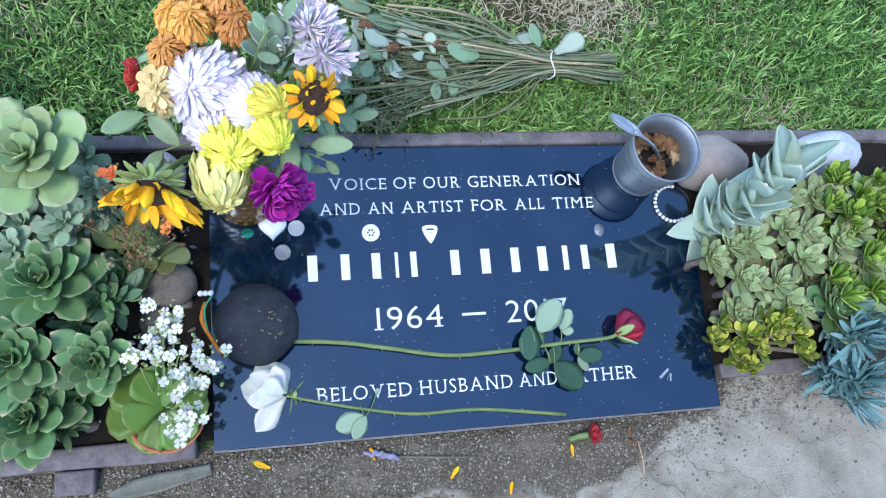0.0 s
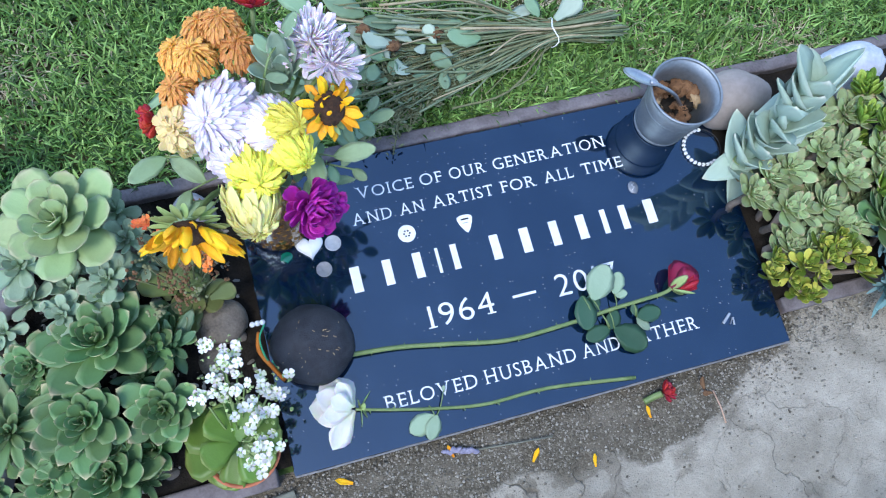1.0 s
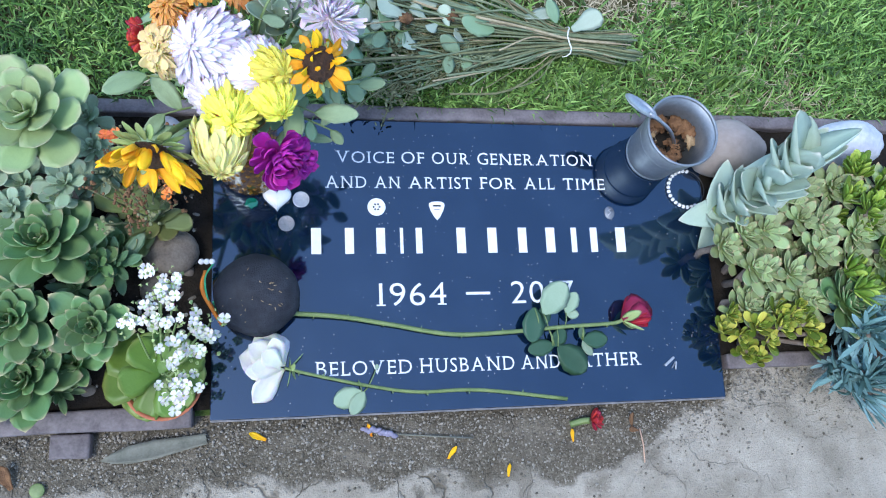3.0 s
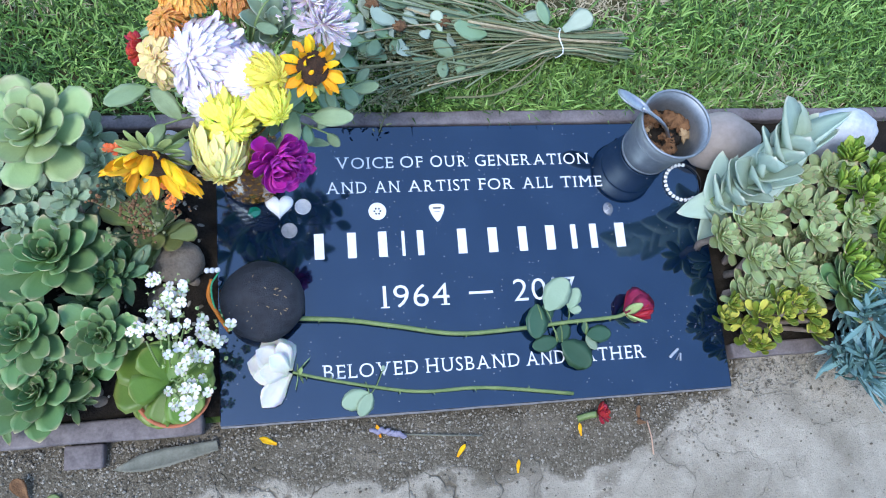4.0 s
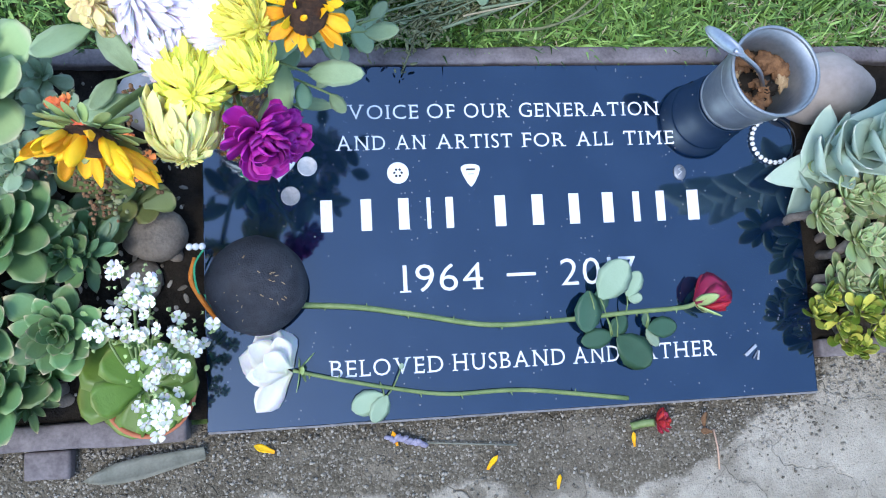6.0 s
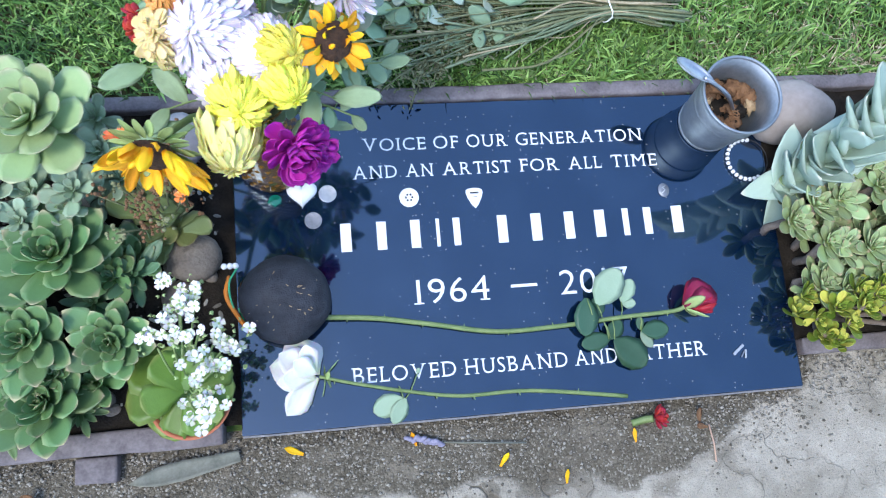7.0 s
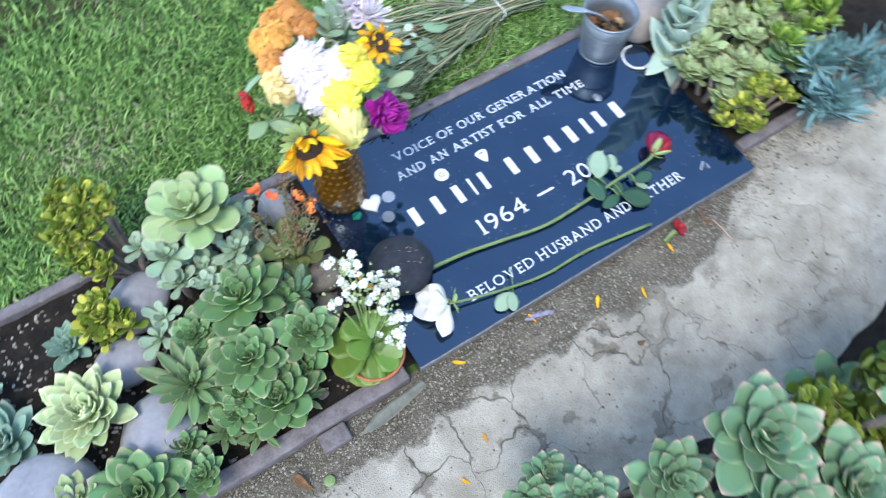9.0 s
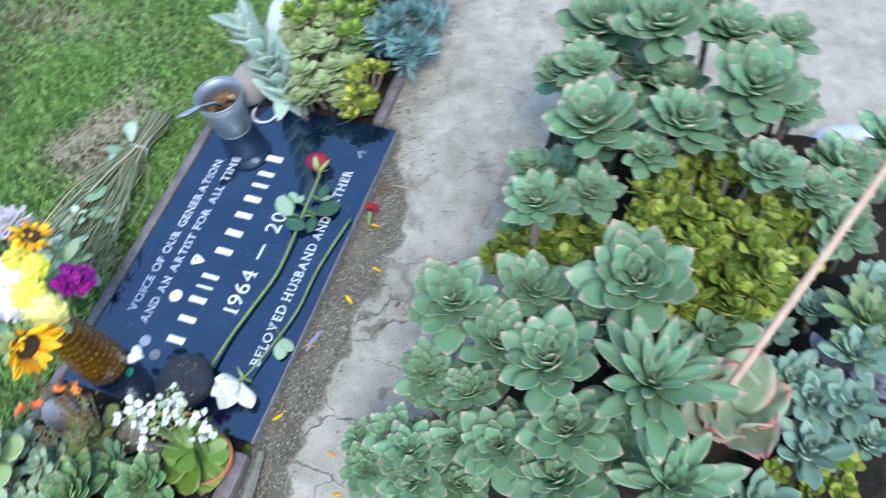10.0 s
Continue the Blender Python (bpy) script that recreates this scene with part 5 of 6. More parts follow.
part("bucket_ring", lathe([(0.0494, 0.0700), (0.0506, 0.0712), (0.0508, 0.0730), (0.0500, 0.0745)], 48), ZINC, bucket_body, "pressed ring")
part("bucket_base_ring", lathe([(0.0416, 0.0008), (0.0432, 0.0012), (0.0436, 0.0045), (0.0422, 0.0060)], 48), ZINC, bucket_body, "folded base ring")
for i in range(26):
    a, rr = i * 2.4, 0.008 + 0.032 * math.sqrt((i * 0.618) % 1)
    c = thing("withered_petal", "crumpled brown withered petal in the bucket", "withered petals", (0.680 + rr * math.cos(a), 0.388 + rr * math.sin(a), 0.048 + 0.014 * ((i * 0.37) % 1)), "withered petals")
    part("petal", blob((0.014, 0.010, 0.006), i, 0.7, 3, 2.5), (BROWN, BROWN, BROWN, TAN, BROWN, SOIL)[i % 6], c, at=pose(0, 0, 0, rng.uniform(-40, 40), rng.uniform(-40, 40), rng.uniform(0, 360)))
compost = thing("compost", "dark wet plant remains filling the bucket", "plant remains", (0.680, 0.388, 0.007))
part("mass", blob((0.040, 0.040, 0.044), 4, 0.12, 3, 4), SOIL, compost)
spoon = thing("spoon", "steel spoon standing in the bucket", "spoon", (0.668, 0.392, 0.075))
part("spoon_handle", tube(smooth_path([(0.028, -0.012, -0.022), (0.0, 0, 0.02), (-0.030, 0.012, 0.040), (-0.043, 0.018, 0.044)], 4), [0.003] * 8 + [0.0035] * 5, 6), STEEL, spoon)
bm = bmesh.new()
bmesh.ops.create_uvsphere(bm, u_segments=20, v_segments=10, radius=1)
bmesh.ops.delete(bm, geom=[v for v in bm.verts if v.co.z > 0.1], context="VERTS")
bmesh.ops.solidify(bm, geom=bm.faces[:], thickness=0.06)
bmesh.ops.transform(bm, matrix=Matrix.Translation((-0.057, 0.027, 0.050)) @ pose(0, 0, 0, 25, -14, 155) @ Matrix.Diagonal((0.031, 0.015, 0.006, 1)), verts=bm.verts)
part("spoon_bowl", bm, STEEL, spoon)

# ---- roses lying on the marker ----
def lying_rose(label, path, head, way, radius, meshes, sepal, leaves, seed, layers=((5, 35, 1.0, -0.5), (5, 55, 1.05, -0.5), (5, 68, 1.0, -0.45), (4, 78, .95, -0.4), (3, 86, .85, -0.3)), loose=(), thick=0.0036):
    c = Vector(path[0])
    c.z = 0.0005
    ob = thing("rose", label, "rose", c)
    r = random.Random(seed)
    pts = [p - c for p in smooth_path(path, 6)]
    part("stem", tube(pts, [thick - 0.0008 * i / len(pts) for i in range(len(pts))], 7), GREEN_STEM, ob, "long green thorny stem")
    for i in range(3, len(pts) - 3, 4):
        part("thorn", tube([pts[i], pts[i] + Vector((r.uniform(-.003, .003), r.choice((-1, 1)) * 0.006, 0.003))], [0.0018, 0.0003], 5), GREEN_STEM, ob)
    m0 = Matrix.Translation(-c) @ facing(head, way)
    for count, elev, length, up in layers:
        for i in range(count):
            part("petal", r.choice(meshes), None, ob, at=m0 @ pose(0, 0, 0, 0, 0, i * 360 / count + r.uniform(-15, 15) + elev * 3) @ pose(0, radius * .12, radius * up, elev + r.uniform(-8, 8), r.uniform(-8, 8), 0) @ Matrix.Scale(radius * length * 1.15, 4))
    for yaw, lift, roll, up, size in loose:
        part("petal", r.choice(meshes), None, ob, at=Matrix.Translation(Vector(head) - c + Vector((0, 0, up))) @ pose(0, 0, 0, 0, 0, yaw) @ pose(0, 0, 0, lift, roll, 0) @ Matrix.Scale(size, 4))
    for i in range(5):
        part("sepal", r.choice(SEPAL_P), None, ob, at=m0 @ pose(0, 0, -radius * .55, 0, 0, i * 72) @ pose(0, 0, 0, sepal + r.uniform(-20, 20), 0, 0) @ Matrix.Scale(radius * 1.15, 4))
    for p, yaw, s, mesh, lift in leaves:
        root = min(pts, key=lambda q: (q + c - Vector(p)).length)
        tip = Vector(p) - c
        part("leaf_stalk", tube([root, (root + tip) / 2 + Vector((0, 0, .004)), tip], 0.0009, 5), GREEN_STEM, ob)
        part("leaf", mesh, None, ob, at=Matrix.Translation(tip) @ pose(0, 0, 0, lift, r.uniform(-8, 8), yaw) @ Matrix.Scale(s, 4))
    return ob


lying_rose("dark red rose with a long thorny stem lying on the marker", [(0.104, 0.142, .012), (0.177, 0.136, .008), (0.250, 0.123, .007), (0.337, 0.107, .007), (0.428, 0.108, .010), (0.508, 0.113, .013), (0.582, 0.116, .016), (0.600, 0.1225, .0205)], (0.610, 0.127, 0.024), (0.9, 0.42, 0.25), 0.032, ROSE_P, 20,
           [((0.474, 0.132, .020), -38, 0.058, PLEAF[0], 3), ((0.510, 0.133, .016), -30, 0.036, PLEAF[1], 0), ((0.510, 0.133, .015), -100, 0.020, PLEAF[2], 0), ((0.462, 0.142, .016), 172, 0.052, RLEAF[0], 0), ((0.468, 0.112, .012), -25, 0.036, RLEAF[1], 0), ((0.490, 0.087, .010), 100, 0.042, RLEAF[1], 0), ((0.488, 0.085, .010), -40, 0.032, RLEAF[2], 4), ((0.495, 0.084, .012), -131, 0.058, RLEAF[2], -3), ((0.535, 0.093, .011), -90, 0.040, RLEAF[0], 0), ((0.533, 0.094, .011), -5, 0.019, RLEAF[1], 4), ((0.535, 0.092, .009), -150, 0.026, PLEAF[1], 0)], 3)
lying_rose("white rose with a long stem lying on the marker", [(0.505, 0.008, .006), (0.375, 0.026, .006), (0.283, 0.027, .006), (0.215, 0.038, .007), (0.141, 0.055, .012), (0.100, 0.066, .018)], (0.094, 0.068, 0.016), (-1, 0.1, 0.1), 0.024, WROSE_P, -25,
           [((0.205, 0.030, .008), 110, 0.042, PLEAF[0], -5), ((0.208, 0.030, .008), 150, 0.036, PLEAF[1], -5), ((0.225, 0.060, .012), -20, 0.008, PLEAF[2], 10)], 5, (), [(8, 4, 10, 0, .047), (36, 8, -10, .002, .056), (74, 0, 0, 0, .058), (98, 6, 10, .002, .048), (142, 2, -12, 0, .060), (58, 24, 8, .006, .054), (24, 30, 20, .006, .044), (85, 34, -15, .008, .044), (52, 46, 0, .008, .040)], 0.0029)

# ---- keepsakes on the marker ----
black = thing("black_stone", "large round matt black stone with fine pale scratches", "stone", (0.063, 0.166, 0.0))
bm = blob((0.057, 0.058, 0.034), 2, 0.08, 4, 1.4)
for v in bm.verts:
    v.co.z = max(-0.030, v.co.z)
part("stone", bm, BLACK_STONE, black, at=Matrix.Translation((0, 0, 0.030)))
for i in range(40):
    a, rr = rng.uniform(0, 6.3), 0.045 * math.sqrt(rng.random())
    x, y = rr * math.cos(a), rr * math.sin(a)
    z = 0.030 + 0.034 * math.sqrt(max(0, 1 - (x / 0.057) ** 2 - (y / 0.058) ** 2)) - 0.0002
    part("pale_fleck", box((-rng.uniform(.0008, .0035), -.0004, 0), (rng.uniform(.0006, .002), .0004, .0008), 0), TAN, black, at=pose(x, y, z, rng.uniform(-15, 15), rng.uniform(-15, 15), rng.uniform(0, 180)))


def disc(name, label, category, x, y, radius, height, mat, ob_group=""):
    ob = thing(name, label, category, (x, y, 0.0002), ob_group)
    part("disc", lathe([(0.0001, 0), (radius * .96, 0), (radius, height * .25), (radius, height * .75), (radius * .95, height), (radius * .9, height * .9), (0.0001, height * .9)], 32), mat, ob)
    return ob


disc("coin", "bright silver coin on the black marker", "coin", 0.124, 0.310, 0.0121, 0.0018, COIN, "coins")
disc("coin", "dull tarnished coin on the black marker", "coin", 0.103, 0.274, 0.0117, 0.0018, COIN_DULL, "coins")
button = disc("round_token", "white round token with a black dotted print", "token", 0.234, 0.299, 0.0135, 0.002, WHITE_STONE)
for k in range(6):
    a = k * math.pi / 3
    part("printed_dot", lathe([(0.0001, 0), (0.0016, 0), (0.0015, 0.0003), (0.0001, 0.0003)], 10), BLACK_INK, button, at=Matrix.Translation((0.0045 * math.cos(a), 0.0045 * math.sin(a), 0.0018)))
heart = thing("heart_stone", "white ceramic heart on the black marker", "ornament", (0.090, 0.312, 0.0))
prof = [(16 * math.sin(t) ** 3, 13 * math.cos(t) - 5 * math.cos(2 * t) - 2 * math.cos(3 * t) - math.cos(4 * t)) for t in (k * 2 * math.pi / 40 for k in range(40))]
hv = [(0, 0, 0.011)]
for s, z in ((0.5, 0.0105), (0.8, 0.0085), (0.96, 0.005), (1.0, 0.003), (0.92, 0.0)):
    hv += [(x * s * 0.00128, y * s * 0.00128, z) for x, y in prof]
hf = [(0, 1 + k, 1 + (k + 1) % 40) for k in range(40)]
for j in range(4):
    hf += [(1 + j * 40 + k, 1 + (j + 1) * 40 + k, 1 + (j + 1) * 40 + (k + 1) % 40, 1 + j * 40 + (k + 1) % 40) for k in range(40)]
part("heart", mesh_of("heart", hv, hf, WHITE_STONE), None, heart, at=pose(0, 0, 0, 0, 0, 0))
pick = thing("guitar_pick", "white guitar pick with a small dark print", "guitar pick", (0.325, 0.294, 0.0002))
pp = [(0.0, -0.0150), (0.0045, -0.010), (0.0098, 0.0), (0.0122, 0.0075), (0.0115, 0.0115), (0.0075, 0.0138), (0.0, 0.0145)]
ring = pp + [(-x, y) for x, y in pp[-2:0:-1]]
pv = [(x, y, 0) for x, y in ring] + [(x * 0.97, y * 0.97, 0.0009) for x, y in ring]
n_ = len(ring)
part("pick", mesh_of("pick", pv, [tuple(range(n_, 2 * n_))] + [(k, (k + 1) % n_, n_ + (k + 1) % n_, n_ + k) for k in range(n_)], WHITE_STONE, False), None, pick)
part("printed_bar", box((-0.006, 0.006, 0.0009), (0.006, 0.0085, 0.0011), 0), BLACK_INK, pick, "plain black printed bar", smooth=False)
part("printed_bar", box((-0.004, 0.001, 0.0009), (0.004, 0.0018, 0.0011), 0), BLACK_INK, pick, smooth=False)
gem = thing("glass_pebble", "green glass pebble beside the amber vase", "glass pebble", (0.054, 0.303, 0.0))
part("pebble", blob((0.010, 0.008, 0.005), 3, 0.25, 2, 2), GEM_M, gem, at=Matrix.Translation((0, 0, 0.004)), smooth=False)
charm = thing("metal_charm", "small dark oval metal charm with a raised figure", "charm", (0.600, 0.291, 0.0))
part("charm_plate", lathe([(0.0001, 0), (0.010, 0), (0.0105, 0.0008), (0.0095, 0.0018), (0.0001, 0.0018)], 24), COIN_DULL, charm, at=Matrix.Diagonal((0.8, 1, 1, 1)))
part("charm_relief", tube([(-.003, -.004, .002), (.002, 0, .002), (-.002, .004, .002), (.003, .006, .002)], 0.0009, 5), COIN, charm)
bit = thing("metal_badge", "small triangular silver badge on the marker", "badge", (0.677, 0.054, 0.0))
part("badge_side", box((-0.010, 0.002, 0), (0.010, 0.006, 0.0022), 0.0005), COIN, bit, at=pose(0, 0, 0.0004, 0, 0, 38), smooth=False)
part("badge_side", box((-0.008, -0.009, 0), (0.004, -0.0065, 0.002), 0.0005), COIN, bit, at=pose(0, 0, 0.0004, 0, 0, 80), smooth=False)
part("badge_side", box((-0.006, -0.003, 0), (0.006, -0.0012, 0.002), 0.0005), COIN_DULL, bit, at=pose(0.002, -0.001, 0.0004, 0, 0, 55), smooth=False)
bracelet = thing("bracelet", "white beaded bracelet with a dark cord", "bracelet", (0.733, 0.330, 0.0))
bead_bm = blob((0.0042, 0.0042, 0.0042), 1, 0.05, 2)
bead = bpy.data.meshes.new("bead")
bead_bm.to_mesh(bead)
bead_bm.free()
bead.materials.append(WHITE_STONE)
bead.shade_smooth()
for k in range(17):
    a = math.radians(80 + k * 13.5)
    part("bead", bead, None, bracelet, at=pose(0.030 * math.cos(a), 0.030 * math.sin(a), 0.0035, 0, 0, k * 40) @ Matrix.Scale(0.78, 4))
part("cord", tube([(0.031 * math.cos(a), 0.031 * math.sin(a), 0.0045) for a in (k * math.pi / 12 for k in range(25))], 0.0008, 5), BLACK_INK, bracelet, "dark elastic cord")
band = thing("ribbon", "orange ribbon and green cord beside the black stone", "ribbon", (-0.005, 0.17, 0.0))
part("ribbon_strip", tube(smooth_path([(0.0, 0.03, .03), (-.004, 0.005, .035), (0.008, -0.02, .03), (0.02, -0.04, .01)], 4), 0.003, 5), ORANGE_BAND, band)
part("cord", tube(smooth_path([(0.01, 0.04, .03), (0.0, 0.02, .035), (0.004, -0.01, .035), (0.016, -0.03, .015), (0.01, -0.012, .03)], 4), 0.0013, 5), GREEN_CORD, band, "green cord")
for k in range(3):
    part("bead", bead, None, band, at=pose(-0.006 + 0.007 * k, 0.043, 0.03, 0, 0, 0))

# ---- potted white kalanchoe ----
POT = (-0.055, 0.052, -0.02)
kal = thing("potted_kalanchoe", "terracotta pot of white flowering kalanchoe with round green leaves", "potted plant", POT)
pot = part("pot", lathe([(0.001, 0.004), (0.032, 0.0), (0.036, 0.002), (0.044, 0.040), (0.048, 0.042), (0.050, 0.060), (0.046, 0.060), (0.042, 0.046), (0.001, 0.046)], 36), TERRACOTTA, kal, "terracotta pot")
part("pot_soil", lathe([(0.0005, 0.052), (0.02, 0.053), (0.0445, 0.0495)], 24), SOIL, pot, "dark soil")
ROUND = blade("round", .82, .05, -.12, POT_LEAF, 0.03)
for yaw, s, h, el in ((128, 0.068, .062, -8), (98, 0.075, .078, 0), (62, 0.070, .082, 6), (25, 0.055, .085, 12), (-15, 0.05, .08, 15), (-60, 0.058, .075, 5), (-92, 0.055, .07, 0), (-128, 0.046, .062, -8), (110, 0.05, .10, 25), (40, 0.05, .10, 30), (-40, 0.045, .10, 30), (165, 0.06, .066, -4), (-165, 0.058, .068, -4), (145, 0.066, .066, -8), (-145, 0.055, .07, 2)):
    part("leaf", rng.choice(ROUND), None, kal, at=pose(0, 0.01, h, el, rng.uniform(-10, 10), yaw) @ Matrix.Scale(s, 4))
FLORET_V, FLORET_F = [], []
src = leaf_mesh("tmp", "spoon", 1.0, 0.03, 0.06, 0.1, PURE_PETAL)
for k in range(4):
    m = pose(0, 0, 0, 15, 0, k * 90) @ Matrix.Scale(0.0062, 4)
    at = len(FLORET_V)
    FLORET_V += [m @ v.co for v in src.vertices]
    FLORET_F += [tuple(at + q for q in p.vertices) for p in src.polygons]
bpy.data.meshes.remove(src)
hub = len(FLORET_V)
FLORET = mesh_of("floret", FLORET_V + [Vector((0, 0, 0.0026))] + [Vector((0.0013 * math.cos(k), 0.0013 * math.sin(k), 0.0012)) for k in range(6)], FLORET_F + [(hub, hub + 1 + k, hub + 1 + (k + 1) % 6) for k in range(6)], PURE_PETAL)
FLORET.materials.append(SEPAL)
for p in FLORET.polygons[len(FLORET_F):]:
    p.material_index = 1
BUD = leaf_mesh("bud", "round", 0.6, 0.3, 0.3, 0, SEPAL)
rk = random.Random(11)
heads = [(-0.030, 0.135, .165), (-0.010, 0.115, .16), (0.005, 0.10, .145), (0.012, 0.075, .14), (-0.015, 0.045, .155), (-0.045, 0.115, .15), (-0.035, 0.155, .15), (-0.062, 0.095, .13), (0.022, 0.105, .125), (-0.005, 0.07, .15), (-0.02, 0.02, .13), (-0.03, 0.09, .16), (0.0, 0.03, .135), (-0.015, 0.15, .155)]
for h in heads:
    p0 = Vector(h) - Vector(POT) + Vector((-0.012, 0.012, 0))
    part("flower_stalk", tube(smooth_path([(rk.uniform(-.01, .01), rk.uniform(-.01, .02), 0.05), p0 * 0.6 + Vector((0, 0, 0.03)), p0 + Vector((0, 0, -.01))], 3), 0.0014, 5), GREEN_STEM, kal)
    for i in range(5):
        q = p0 + Vector((rk.uniform(-.02, .02), rk.uniform(-.02, .02), rk.uniform(-.008, .008)))
        part("floret", FLORET, None, kal, at=Matrix.Translation(q) @ pose(0, 0, 0, rk.uniform(-35, 35), rk.uniform(-35, 35), rk.uniform(0, 90)) @ Matrix.Scale(rk.uniform(1.0, 1.35), 4))
    for i in range(11):
        q = p0 + Vector((rk.gauss(0, .011), rk.gauss(0, .011), rk.gauss(-.005, .006)))
        part("bud", BUD, None, kal, at=Matrix.Translation(q) @ pose(0, 0, 0, rk.uniform(40, 110), 0, rk.uniform(0, 360)) @ Matrix.Scale(rk.uniform(.006, .009), 4))

# ---- fading orange kalanchoe ----
OK_ = (-0.085, 0.285, -0.02)
okal = thing("kalanchoe", "fading orange kalanchoe with dried brown flower heads", "plant", OK_)
DULL = blade("round", .7, .05, -.1, DULL_LEAF, 0.03)
for i in range(22):
    part("leaf", rk.choice(DULL), None, okal, at=pose(rk.uniform(-.03, .03), rk.uniform(-.03, .03), rk.uniform(.03, .09), rk.uniform(0, 40), 0, i * 47) @ Matrix.Scale(rk.uniform(.035, .055), 4))
OFLORET = mesh_of("floret", [v * 1.0 for v in FLORET_V], FLORET_F, ORANGE_BLOOM)
for i in range(24):
    tip = Vector((rk.uniform(-.055, .055), rk.uniform(-.065, .07), rk.uniform(.14, .19)))
    part("flower_stalk", tube([tip * 0.3, tip], 0.0012, 5), TWIG, okal)
    bm = bmesh.new()
    for k in range(14):
        bmesh.ops.create_icosphere(bm, subdivisions=1, radius=rk.uniform(.0015, .003), matrix=Matrix.Translation(tip + Vector((rk.gauss(0, .007), rk.gauss(0, .007), rk.gauss(0, .005)))))
    tagged(part("dried_flower_head", bm, rk.choice((BROWN, BROWN, TWIG)), okal), kind="stuff")
for c_ in ((-0.018, 0.048, .205), (0.0, 0.03, .20), (0.04, 0.012, .19), (0.05, -0.01, .18), (-0.01, 0.05, .20), (0.045, 0.02, .185), (0.055, 0.0, .17)):
    for k in range(2):
        part("floret", OFLORET, None, okal, at=pose(c_[0] + rk.uniform(-.006, .006), c_[1] + rk.uniform(-.006, .006), c_[2], rk.uniform(-30, 30), rk.uniform(-30, 30), rk.uniform(0, 90)) @ Matrix.Scale(1.2, 4))


# ---- stones in the beds ----
def river_stone(label, x, y, size, mat, seed, z=-0.02, turn=0):
    ob = thing("river_stone", label, "stone", (x, y, z), "river stones")
    part("stone", blob(size, seed, 0.12, 4, 1.2), mat, ob, at=pose(0, 0, size[2] * 0.75, 0, 0, turn))


river_stone("smooth bluish-grey river stone on the soil", -0.345, 0.350, (0.058, 0.050, 0.034), GREY_STONE, 1, turn=30)
river_stone("smooth grey river stone under the jade plant", -0.405, 0.262, (0.050, 0.045, 0.03), GREY_STONE, 2)
river_stone("large lilac-grey river stone on dark soil", -0.405, 0.115, (0.060, 0.072, 0.042), GREY_STONE, 3, turn=-20)
river_stone("large pale rounded river stone on soil", -0.585, 0.105, (0.085, 0.075, 0.055), GREY_STONE, 4)
river_stone("brown cracked rock beside the flowerpot", -0.055, 0.232, (0.038, 0.032, 0.028), BROWN_ROCK, 5)
river_stone("brown rock behind the flowerpot", -0.072, 0.180, (0.024, 0.026, 0.014), BROWN_ROCK, 6)
river_stone("grey stone against the lawn edging", -0.062, 0.392, (0.032, 0.036, 0.035), GREY_STONE, 7)
river_stone("large beige river stone beside the bucket", 0.800, 0.395, (0.068, 0.046, 0.05), BEIGE_STONE, 8)
river_stone("bluish-white veined river stone by the edging", 1.010, 0.398, (0.062, 0.042, 0.06), BLUE_STONE, 9)
river_stone("smooth white river stone at the bed's end", 0.915, -0.935, (0.055, 0.07, 0.06), BLUE_STONE, 10)
for i in range(12):
    river_stone("small dark pebble on the soil", rng.uniform(-0.17, -0.02), rng.uniform(0.035, 0.07) if i < 6 else rng.uniform(.2, .3), (0.012, 0.009, 0.007), BROWN_ROCK, 20 + i, -0.016, i * 40)

# ---- stacked grey-green succulent beside the bracelet ----
AG = (0.772, 0.283, -0.02)
ag = thing("stacked_succulent", "grey-green succulent with thick leaves stacked on one upright stem", "succulent", AG)
axis = smooth_path([(0, 0, 0), (0.0, 0.005, .10), (-0.004, 0.010, .20), (-0.010, 0.015, .275)], 6)
part("stem", tube(axis, [0.012 - 0.0003 * i for i in range(len(axis))], 8), AGAVE, ag)
WEDGE = blade("wedge", .66, .10, .05, AGAVE, 0.08)
for i in range(30):
    u = 0.12 + 0.88 * i / 29
    k = min(len(axis) - 2, int(u * (len(axis) - 1)))
    way = (axis[k + 1] - axis[k]).to_track_quat("Z", "Y").to_matrix().to_4x4()
    part("leaf", rk.choice(WEDGE), None, ag, at=Matrix.Translation(axis[k].lerp(axis[k + 1], u * (len(axis) - 1) - k)) @ way @ pose(0, 0, 0, 0, 0, (0, 180, 90, 270)[i % 4] + 20 * u + rk.uniform(-14, 14)) @ pose(0, 0.004, 0, 40 + 26 * u + rk.uniform(-12, 12), rk.uniform(-22, 22), 0) @ Matrix.Scale((0.078 - 0.010 * u + 0.02 * (u > 0.8)) * rk.uniform(.8, 1.15), 4))
for yaw, s_, el, z in ((100, 0.080, -8, .05), (150, 0.085, -25, .05), (-60, 0.14, 30, .08), (-45, 0.13, 46, .10), (-80, 0.11, 22, .07)):
    part("leaf", WEDGE[1], None, ag, at=pose(0.01, 0.005, z, el, 0, yaw) @ Matrix.Scale(s_, 4))

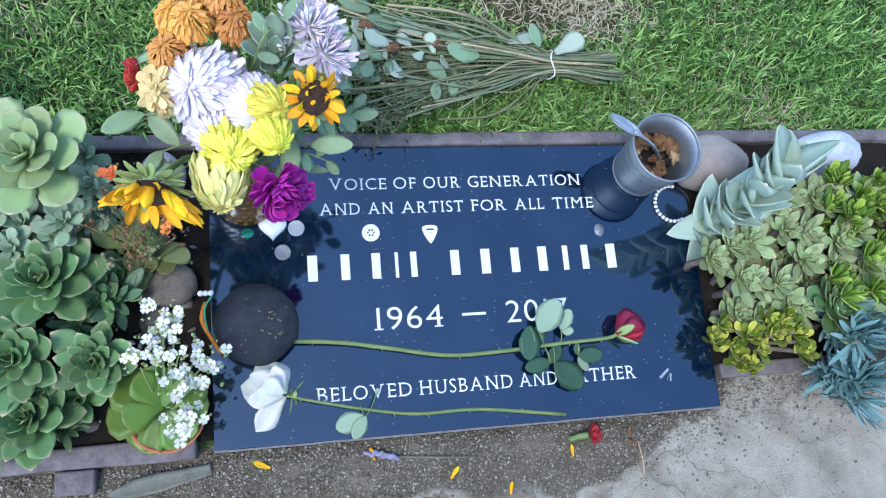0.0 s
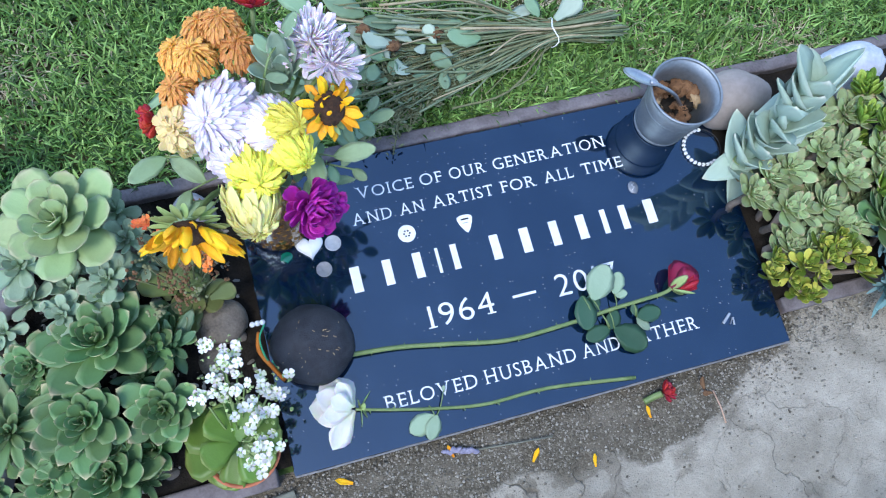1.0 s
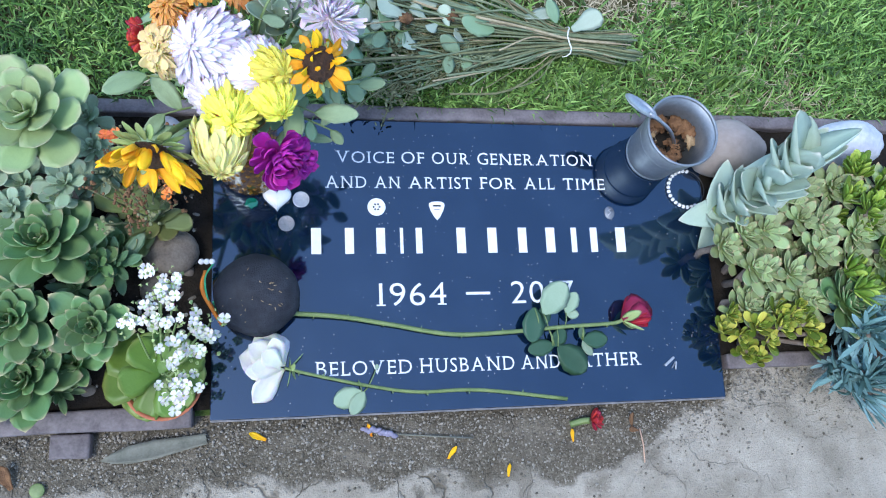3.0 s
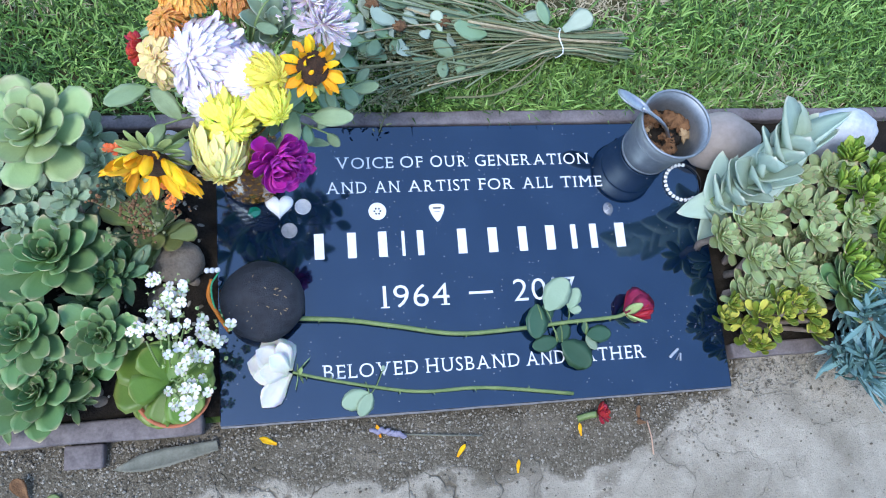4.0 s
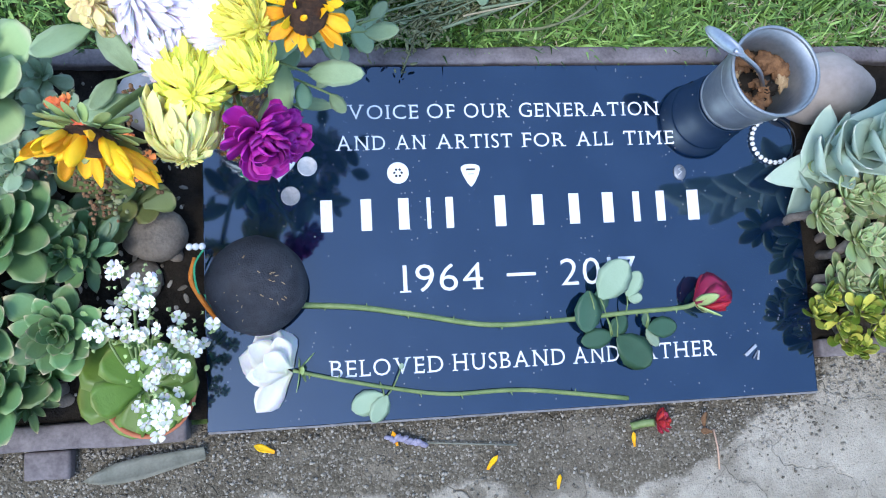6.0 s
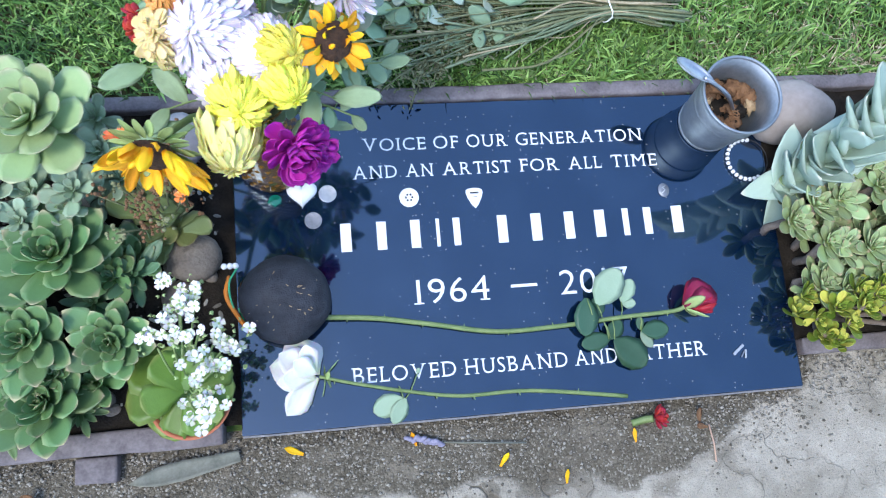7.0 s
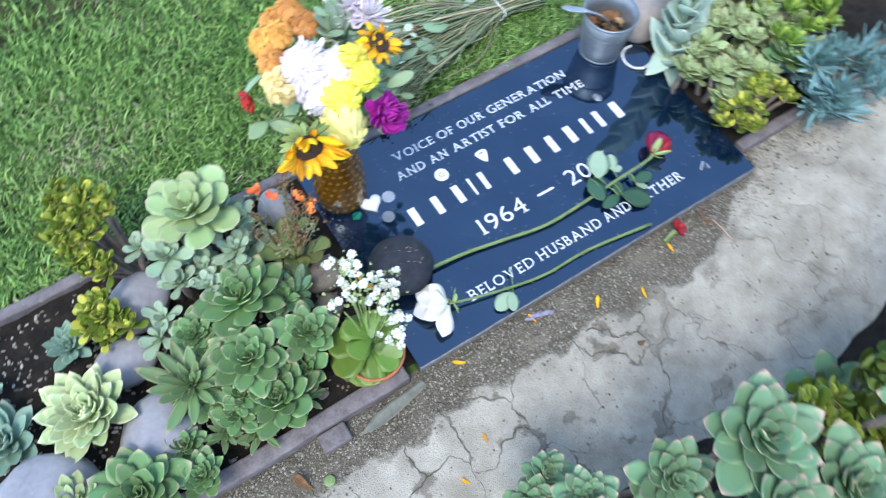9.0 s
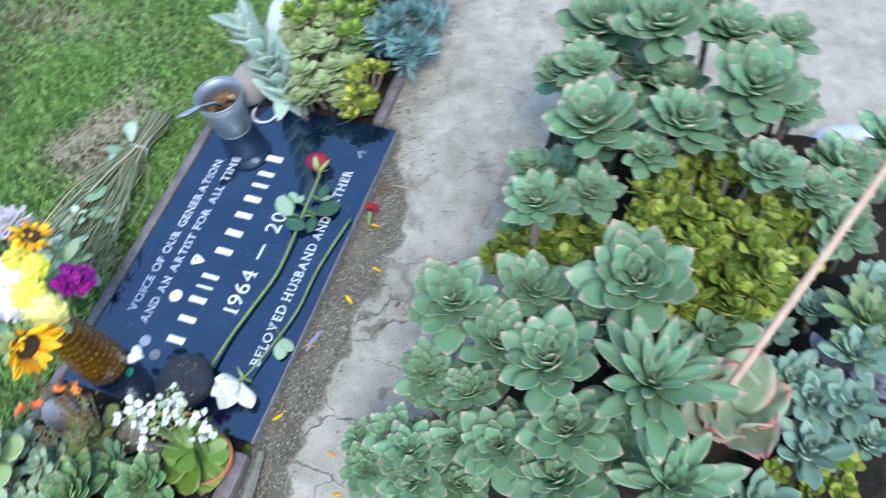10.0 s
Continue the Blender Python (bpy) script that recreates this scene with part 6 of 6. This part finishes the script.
# ---- blue chalk sticks ----
FINGER = []
for s_ in (1, 2, 3):
    rf = random.Random(s_)
    src = leaf_mesh("tmp", "long", 0.15, 0.06, 0.02, 0.25, SENECIO)
    fv, ff = [], []
    for i in range(20):
        m = pose(0, 0, -0.02 * rf.random() * i / 10, 0, 0, i * 137 + rf.uniform(-20, 20)) @ pose(0, 0.002, 0, rf.uniform(5, 75), 0, 0) @ Matrix.Scale(rf.uniform(.030, .052), 4)
        at = len(fv)
        fv += [m @ v.co for v in src.vertices]
        ff += [tuple(at + q for q in p.vertices) for p in src.polygons]
    bpy.data.meshes.remove(src)
    FINGER.append(mesh_of("shoot", fv, ff, SENECIO))
bush("blue_chalk_sticks", "blue-green chalk-stick succulent spilling over the edging", scatter((1.03, 0.06, .075), (0.10, 0.075, .035), 34, 12) + scatter((0.95, 0.035, .045), (0.03, 0.03, .02), 6, 13), (1.03, 0.09, -0.02), FINGER, scale=(0.85, 1.2))

# ---- bed across the path: ruffled plant and dry stalk ----
ruf = thing("ruffled_succulent", "grey-green succulent with ruffled pink leaf edges", "succulent", (0.205, -0.785, 0.12))
for i in range(9):
    vs, fs = [], []
    for j in range(9):
        for k in range(7):
            u, v = j / 8, k / 6 - 0.5
            w = math.sin(math.pi * min(1, u * 0.85 + 0.12)) ** 0.7
            vs.append((v * w * 0.95, u, 0.18 * u * u + abs(v) * 0.3 * w + 0.07 * math.sin(j * 2.1 + k + i) * (abs(v) * 2) ** 2 + 0.06 * math.sin(k * 2.3 + i) * u ** 3))
    fs = [(j * 7 + k, j * 7 + k + 1, (j + 1) * 7 + k + 1, (j + 1) * 7 + k) for j in range(8) for k in range(6)]
    lf = part("leaf", mesh_of("leaf", vs, fs, RUFFLE), None, ruf, at=pose(0, 0, .13 + 0.006 * i, 55 - i * 6, rk.uniform(-15, 15), i * 140) @ Matrix.Scale(0.088, 4))
    lf.modifiers.new("thickness", "SOLIDIFY").thickness = 0.03
part("stem", tube([(0, 0, -.01), (0, 0, .15)], [.010, .008], 7), STEM, ruf)
stalk = thing("dry_flower_stalk", "long dry pinkish flower stalk leaning over the bed", "flower stalk", (0.19, -0.755, 0.12))
part("stalk", tube(smooth_path([(0, 0, -.005), (0.01, -0.006, 0.21), (0.12, -0.058, 0.37), (0.25, -0.115, 0.52), (0.36, -0.16, 0.66)], 5), [0.0068 - 0.00016 * i for i in range(21)], 8), STALK, stalk)

# ---- litter on the path ----
carn = flower("carnation", "short-stemmed red carnation lying on the path", (0.542, -0.024, 0.0), (0.95, 0.25, 0.25), 0.018, FRILL, RED_P, foot=(0.513, -0.029, -0.013), jitter=20, stem_r=0.005)
lav = thing("lavender_sprig", "dried lavender sprig on the path", "dried flower", (0.23, -0.026, -0.016))
part("stem", tube([(0.02, -0.004, .004), (0.08, -0.010, .003), (0.135, -0.015, .003)], 0.0012, 5), DRY_LEAF, lav)
for i in range(16):
    part("bud", blob((0.0055, 0.0035, 0.0035), i, 0.3, 1), LAVENDER, lav, at=pose(-0.022 + 0.0029 * i, 0.006 - 0.0007 * i + rk.uniform(-.003, .003), .005 + rk.uniform(0, .003), 0, 0, rk.uniform(-40, 40)))
long_leaf = thing("dry_leaf", "long curled dry grey-green leaf on the path", "dry leaf", (-0.06, -0.036, -0.017))
LL = blade("long", .20, .05, .07, DRY_LEAF, 0.008)
part("leaf", LL[0], None, long_leaf, at=pose(0.055, 0.012, 0.005, 0, 12, 100) @ Matrix.Scale(0.135, 4))
PET = blade("pointed", .34, .06, .2, GOLD_PETAL, 0.02)
for x, y, a, s in ((0.074, -0.029, 70, .026), (0.219, -0.032, 20, .02), (0.327, -0.068, -30, .022), (0.516, -0.054, 10, .02), (0.414, -0.098, 0, .02), (0.03, -0.16, 5, .016), (-0.03, -0.20, 40, .018)):
    ob = thing("fallen_petal", "fallen orange petal on the path", "petal", (x, y, -0.016), "fallen petals")
    part("petal", rk.choice(PET), None, ob, at=pose(0, 0, 0.002, 5, 10, a) @ Matrix.Scale(s, 4))
BRN = blade("round", .55, .1, .3, BROWN, 0.02)
for x, y, a, s in ((0.610, -0.036, 20, .022), (0.62, -0.043, 80, .018), (-0.245, -0.075, 30, .035), (0.36, -0.16, 100, .02)):
    ob = thing("dry_leaf", "small curled brown leaf on the path", "dry leaf", (x, y, -0.016), "dry leaves")
    part("leaf", rk.choice(BRN), None, ob, at=pose(0, 0, 0.003, 8, 10, a) @ Matrix.Scale(s, 4))
cap = thing("bottle_cap", "small green plastic disc on the path", "plastic disc", (-0.215, -0.078, -0.016))
part("disc", lathe([(0.0001, 0), (0.009, 0), (0.0095, 0.002), (0.008, 0.003), (0.0001, 0.0025)], 20), GREEN_STEM, cap)
twig = thing("twig", "thin dry twig on the path", "twig", (0.622, -0.06, -0.016))
part("twig", tube([(0, 0.02, .003), (0.004, -0.005, .002), (0.003, -0.03, .003)], 0.0012, 5), STALK, twig)
pv, pf = [], []
rp = random.Random(21)
ico = bmesh.new()
bmesh.ops.create_icosphere(ico, subdivisions=1, radius=1)
ico.verts.index_update()
iv, if_ = [v.co.copy() for v in ico.verts], [tuple(v.index for v in f.verts) for f in ico.faces]
ico.free()
for i in range(8200):
    x = rp.uniform(-0.55, 1.25)
    y = -abs(rp.gauss(0, 0.045)) - 0.004 if i < 6800 else rp.uniform(-0.32, -0.01)
    s = rp.choice((.0006, .0008, .0010, .0010, .0013, .0016, .0024))
    if x > 0.77:
        y += 0.045 if i < 6800 else 0
    if x < -0.02 and y > -0.012:
        y -= 0.012
    m = pose(x, y, -0.0175 + s * 0.3 + 0.004 * noise.noise((x * 4, y * 4, 0)), rp.uniform(0, 90), rp.uniform(0, 90), 0) @ Matrix.Diagonal((s * rp.uniform(.7, 1.3), s, s * 0.8, 1))
    at = len(pv)
    pv += [m @ v for v in iv]
    pf += [tuple(at + q for q in f) for f in if_]
tagged(new("gravel", mesh_of("gravel", pv, pf, PEBBLE, False)), "loose grit and gravel along the marker's edge", "gravel", kind="stuff")

# bits of bark and perlite on the dark soil
lv, lf = [], []
for i in range(1500):
    x, y = rp.uniform(-0.9, -0.02), rp.uniform(0.03, 0.43)
    k = rp.uniform(.0010, .0034)
    m = pose(x, y, bed_height(x, y) + 0.0006, rp.uniform(-20, 20), rp.uniform(-20, 20), rp.uniform(0, 360)) @ Matrix.Diagonal((k * rp.uniform(1, 2.4), k, k * 0.5, 1))
    at = len(lv)
    lv += [m @ v for v in iv]
    lf += [tuple(at + q for q in f) for f in if_]
tagged(new("soil_litter", mesh_of("soil_litter", lv, lf, PEBBLE, False)), "bits of bark and perlite scattered on the dark soil", "soil litter", kind="stuff")
